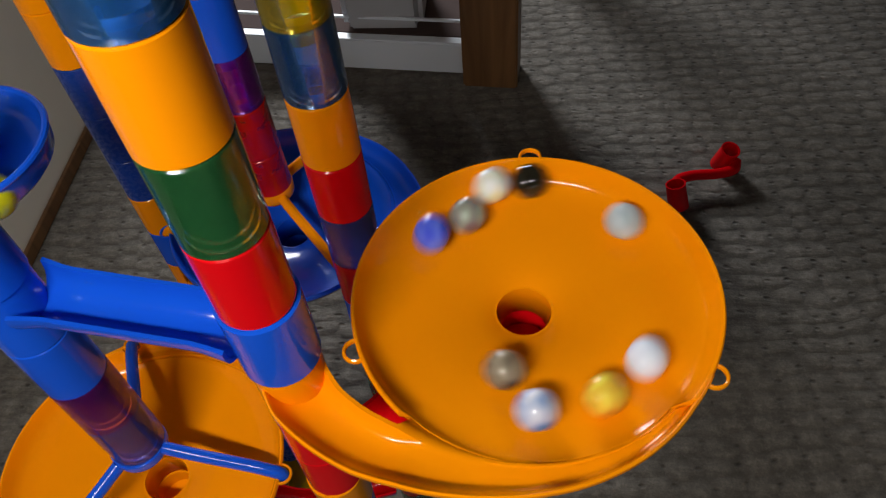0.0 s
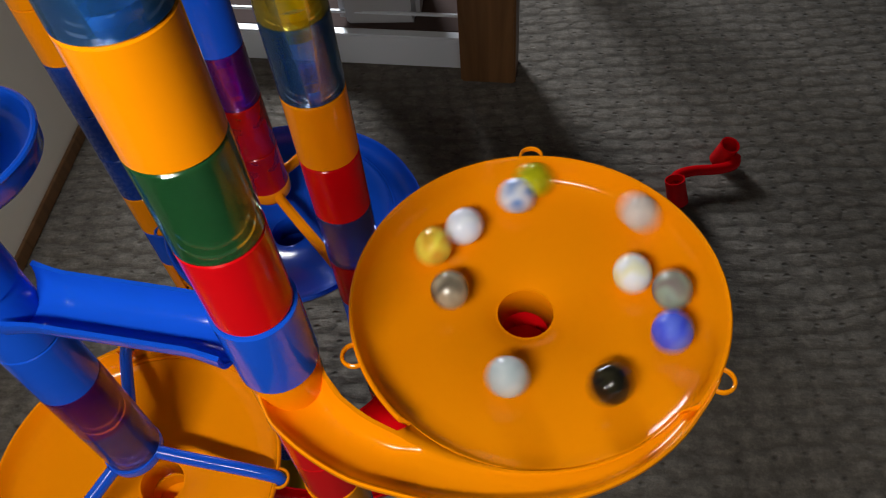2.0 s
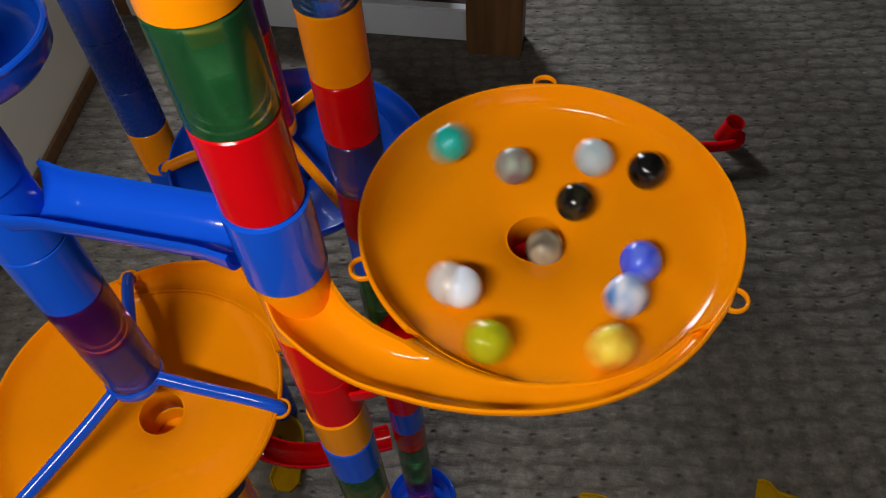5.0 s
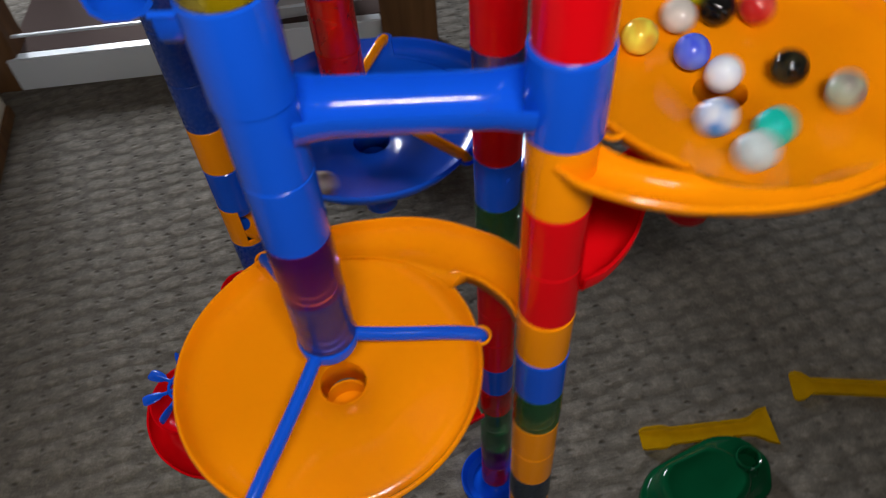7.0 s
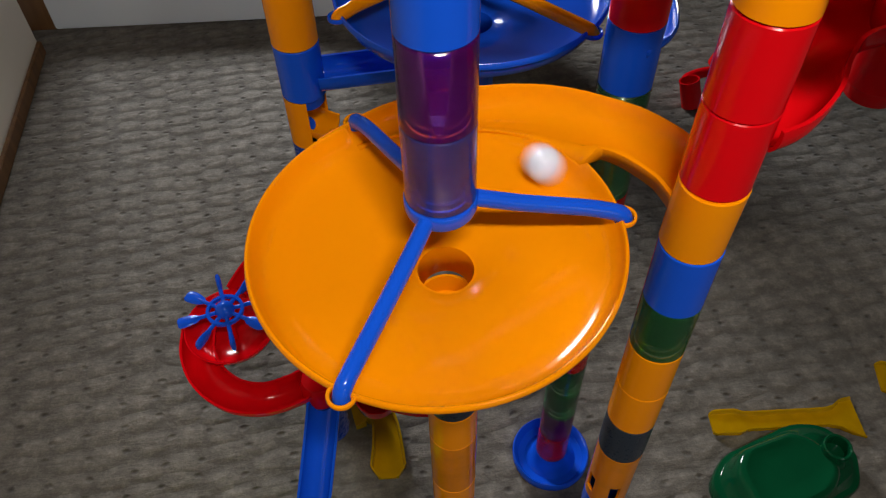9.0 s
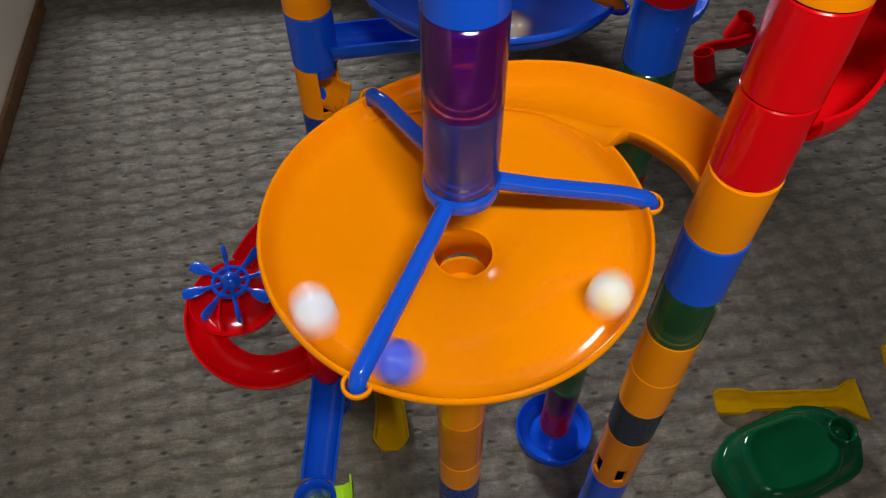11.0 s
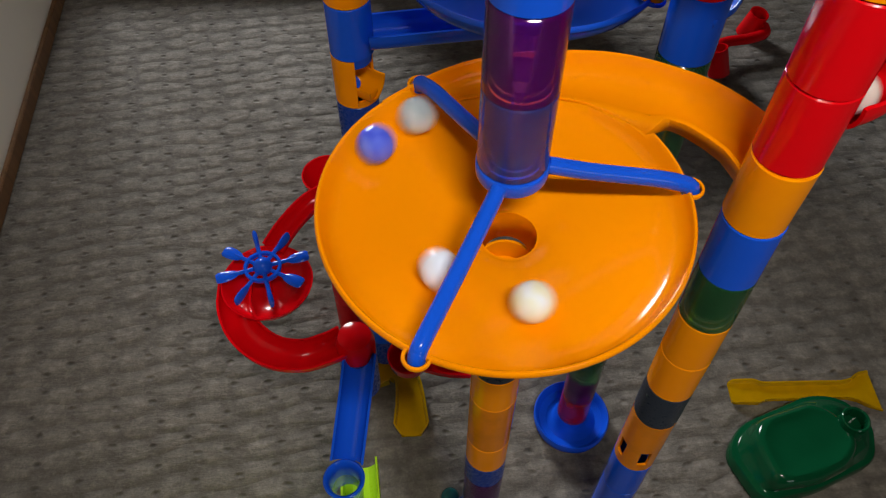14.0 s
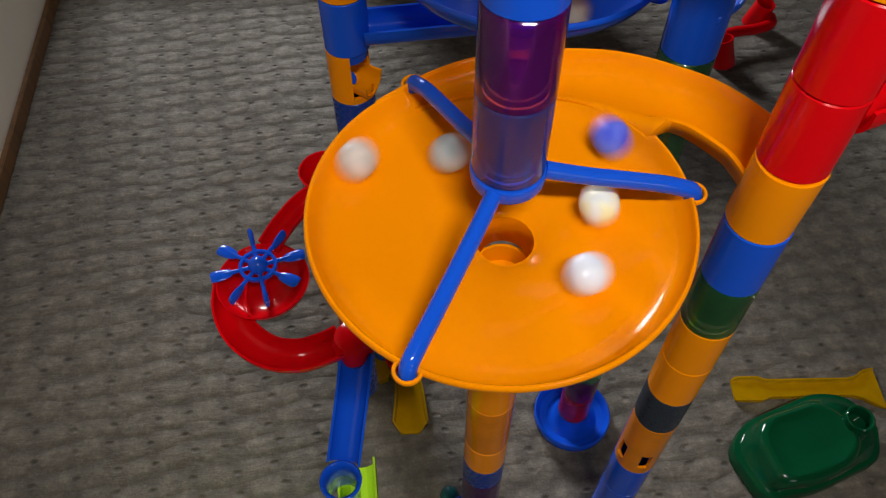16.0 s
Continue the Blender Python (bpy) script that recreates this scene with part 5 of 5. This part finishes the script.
    roll("Y", [
        (0, 1, 0.0479, -57.7), (0.1, 1, 0.0519, -21.9), (0.2, 1, 0.0547, 7.6), (0.3, 1, 0.0573, 32.5), (0.4, 1, 0.0603, 60.0),
        (0.5, 1, 0.0609, 83.8), (0.6, 1, 0.0592, 101.8), (0.7, 1, 0.0531, 130.1), (0.8, 1, 0.0485, 155.2), (0.9, 1, 0.0436, 180.4),
        (1, 1, 0.0363, 218.6), (1.1, 1, 0.0346, 262.5), (1.2, 1, 0.0369, 297.3), (1.3, 1, 0.0439, 340.0), (1.4, 1, 0.0515, 365.4),
        (1.5, 1, 0.0563, 384.7), (1.6, 1, 0.0591, 409.0), (1.7, 1, 0.0568, 431.8), (1.8, 1, 0.0534, 452.1), (1.9, 1, 0.0530, 481.8),
        (2, 1, 0.0498, 507.4), (2.1, 1, 0.0488, 530.8), (2.2, 1, 0.0430, 561.3), (2.3, 1, 0.0387, 595.0), (2.4, 1, 0.0381, 629.8),
        (2.5, 1, 0.0423, 671.8), (2.6, 1, 0.0500, 700.3), (2.7, 1, 0.0535, 720.8), (2.8, 1, 0.0593, 753.0), (2.9, 1, 0.0618, 778.7),
        (3, 1, 0.0618, 800.6), (3.1, 1, 0.0614, 830.0), (3.2, 1, 0.0589, 855.4), (3.3, 1, 0.0561, 880.2), (3.4, 1, 0.0556, 911.3),
        (3.5, 1, 0.0556, 939.6), (3.6, 1, 0.0522, 959.7), (3.7, 1, 0.0482, 997.1), (3.8, 1, 0.0481, 1032.5), (3.9, 1, 0.0514, 1061.1),
        (4, 1, 0.0596, 1095.5), (4.1, 1, 0.0618, 1119.0), (4.2, 1, 0.0609, 1139.8), (6.5, 1, 0.0524, 1806.6), (6.9, 1, 0.0445, 1898.4),
        (7, 1, 0.0452, 1936.2), (16, 1, 0.0500, 4474.8),
    ])
    roll("V", [
        (0, 1, 0.0471, -89.1), (0.1, 1, 0.0479, -51.8), (0.2, 1, 0.0533, -20.0), (0.3, 1, 0.0568, 2.4), (0.4, 1, 0.0607, 32.6),
        (0.5, 1, 0.0618, 56.6), (0.6, 1, 0.0616, 76.1), (0.7, 1, 0.0599, 103.8), (0.8, 1, 0.0580, 127.1), (0.9, 1, 0.0550, 149.4),
        (1, 1, 0.0513, 179.3), (1.1, 1, 0.0483, 204.5), (1.2, 1, 0.0442, 229.1), (1.3, 1, 0.0399, 268.0), (1.4, 1, 0.0416, 305.7),
        (1.5, 1, 0.0452, 332.7), (1.6, 1, 0.0530, 364.4), (1.7, 1, 0.0564, 386.7), (1.8, 1, 0.0554, 405.3), (1.9, 1, 0.0548, 432.2),
        (2, 1, 0.0546, 458.1), (2.1, 1, 0.0530, 485.5), (2.2, 1, 0.0514, 524.5), (2.3, 1, 0.0483, 558.7), (2.4, 1, 0.0513, 590.9),
        (2.5, 1, 0.0549, 629.5), (2.6, 1, 0.0510, 669.0), (2.7, 1, 0.0542, 701.9), (2.8, 1, 0.0618, 734.5), (2.9, 1, 0.0618, 764.8),
        (3, 1, 0.0618, 785.1), (3.1, 1, 0.0618, 811.5), (3.2, 1, 0.0600, 836.7), (3.3, 1, 0.0561, 859.7), (3.4, 1, 0.0510, 892.3),
        (3.5, 1, 0.0476, 922.0), (3.6, 1, 0.0434, 943.7), (3.7, 1, 0.0380, 983.2), (3.8, 1, 0.0339, 1023.7), (3.9, 1, 0.0361, 1061.1),
        (4, 1, 0.0437, 1095.4), (4.1, 1, 0.0470, 1117.5), (4.2, 1, 0.0456, 1135.4), (6.5, 1, 0.0342, 1876.6), (6.9, 1, 0.0375, 1990.8),
        (7, 1, 0.0313, 2026.6), (16, 1, 0.0500, 4540.2),
    ])
    roll("L", [
        (0, 1, 0.0317, -110.8), (0.1, 1, 0.0335, -60.8), (0.2, 1, 0.0365, -27.4), (0.3, 1, 0.0395, -2.5), (0.4, 1, 0.0414, 29.6),
        (0.5, 1, 0.0444, 57.2), (0.6, 1, 0.0438, 76.0), (0.7, 1, 0.0434, 106.6), (0.8, 1, 0.0394, 133.6), (0.9, 1, 0.0372, 157.8),
        (1, 1, 0.0302, 194.1), (1.1, 1, 0.0259, 232.9), (1.2, 1, 0.0252, 274.2), (1.3, 1, 0.0300, 325.2), (1.4, 1, 0.0346, 357.1),
        (1.5, 1, 0.0379, 379.5), (1.6, 1, 0.0378, 407.5), (1.7, 1, 0.0372, 437.1), (1.8, 1, 0.0349, 460.8), (1.9, 1, 0.0354, 498.3),
        (2, 1, 0.0349, 528.2), (2.1, 1, 0.0321, 550.9), (2.2, 1, 0.0235, 590.4), (2.3, 1, 0.0188, 643.3), (2.4, 1, 0.0239, 687.6),
        (2.5, 1, 0.0328, 725.1), (2.6, 1, 0.0360, 746.1), (2.7, 1, 0.0338, 763.7), (2.8, 1, 0.0299, 796.9), (2.9, 1, 0.0284, 837.9),
        (3, 1, 0.0296, 866.6), (3.1, 1, 0.0312, 902.1), (3.2, 1, 0.0271, 927.4), (3.3, 1, 0.0207, 962.4), (3.4, 1, 0.0176, 1034.9),
        (3.5, 1, 0.0248, 1082.1), (3.6, 1, 0.0318, 1106.4), (3.7, 1, 0.0325, 1131.0), (3.8, 1, 0.0268, 1159.5), (3.9, 1, 0.0236, 1193.5),
        (4, 1, 0.0242, 1247.6), (4.1, 1, 0.0249, 1279.1), (4.2, 1, 0.0217, 1306.2), (4.9, 1, 0.0120, 1592.7),
        (5.0, 0, D1[0], D1[1], 0.516), (5.1, 0, D1[0], D1[1], 0.4985),
    ])
    roll("Z", [
        (0.0, 0, -0.1430, 0.1720, 0.6065), (0.15, 0, -0.1490, 0.1625, 0.6020), (0.3, 0, *TC, 0.5815), (0.5, 0, -0.1055, 0.1528, 0.5704), (0.7, 0, -0.0720, 0.1490, 0.5678), (0.8, 0, *T1, 0.5590), (1.3, 0, *T1, 0.5420),
        (1.4, 1, 0.0902, -145.9), (1.5, 1, 0.0813, -129.0), (1.6, 1, 0.0612, -90.8), (1.7, 1, 0.0618, -48.0), (1.8, 1, 0.0618, -6.6),
        (1.9, 1, 0.0618, 49.4), (2, 1, 0.0618, 90.5), (2.1, 1, 0.0611, 123.1), (2.2, 1, 0.0600, 160.4), (2.3, 1, 0.0597, 188.2),
        (2.4, 1, 0.0578, 214.8), (2.5, 1, 0.0534, 253.6), (2.6, 1, 0.0522, 286.2), (2.7, 1, 0.0537, 316.3), (2.8, 1, 0.0572, 358.2),
        (2.9, 1, 0.0610, 382.4), (3, 1, 0.0618, 407.7), (3.1, 1, 0.0618, 436.9), (3.2, 1, 0.0616, 461.6), (3.3, 1, 0.0610, 482.0),
        (3.4, 1, 0.0590, 511.7), (3.5, 1, 0.0546, 537.0), (3.6, 1, 0.0521, 560.5), (3.7, 1, 0.0495, 594.5), (3.8, 1, 0.0489, 625.6),
        (3.9, 1, 0.0491, 653.8), (4, 1, 0.0495, 692.3), (4.1, 1, 0.0534, 723.7), (4.2, 1, 0.0586, 748.1), (6.5, 1, 0.0562, 1384.6),
        (16, 1, 0.0544, 4139.9),
    ])
    roll("T", [
        *feed(1.98, 0.5950),
        (3.4, 1, 0.0960, -152.0), (3.5, 1, 0.0862, -139.9), (3.6, 1, 0.0776, -122.6), (3.7, 1, 0.0618, -86.6), (3.8, 1, 0.0618, -44.3),
        (3.9, 1, 0.0618, -6.3), (4, 1, 0.0618, 47.1), (4.1, 1, 0.0616, 89.4), (4.2, 1, 0.0594, 125.5), (6.5, 1, 0.0525, 1189.4),
        (6.9, 1, 0.0399, 1295.8), (7, 1, 0.0342, 1345.7), (16, 1, 0.0500, 3847.9),
    ])
    roll("K2", [
        *feed(2.88, 0.5480),
        (3.8, 1, 0.0953, -154.2), (3.9, 1, 0.0924, -150.2), (4, 1, 0.0844, -137.2), (4.1, 1, 0.0761, -116.3), (4.2, 1, 0.0618, -93.1),
        (6.5, 1, 0.0274, 279.0), (6.9, 1, 0.0397, 412.1), (7, 1, 0.0429, 439.7), (16, 1, 0.0500, 2981.9),
    ])
    roll("R", [
        *feed(4.3, 0.5300),
        (5.6, 1, 0.0960, -517.0), (5.8, 1, 0.0750, -479.0), (6.1, 1, 0.0620, -387.0), (6.3, 1, 0.0428, -197.4), (6.5, 1, 0.0558, -82.9),
        (6.9, 1, 0.0432, 28.7), (7, 1, 0.0452, 57.5), (16, 1, 0.0331, 2775.2),
    ])
    roll("V2", [
        *feed(5.1, 0.5130),
        (6.3, 1, 0.0821, -146.4), (6.5, 1, 0.0819, -132.2),
        (16, 1, 0.0600, 2717.3),
    ])
    roll("N", [
        (0.0, 3, 0.0600, -3003.0), (8.1, 3, 0.0600, -87.0), (9.1, 3, 0.0560, 268.0), (14.7, 3, 0.0580, 2395.0), (16.0, 3, 0.0550, 2801.0),
    ])

motions()
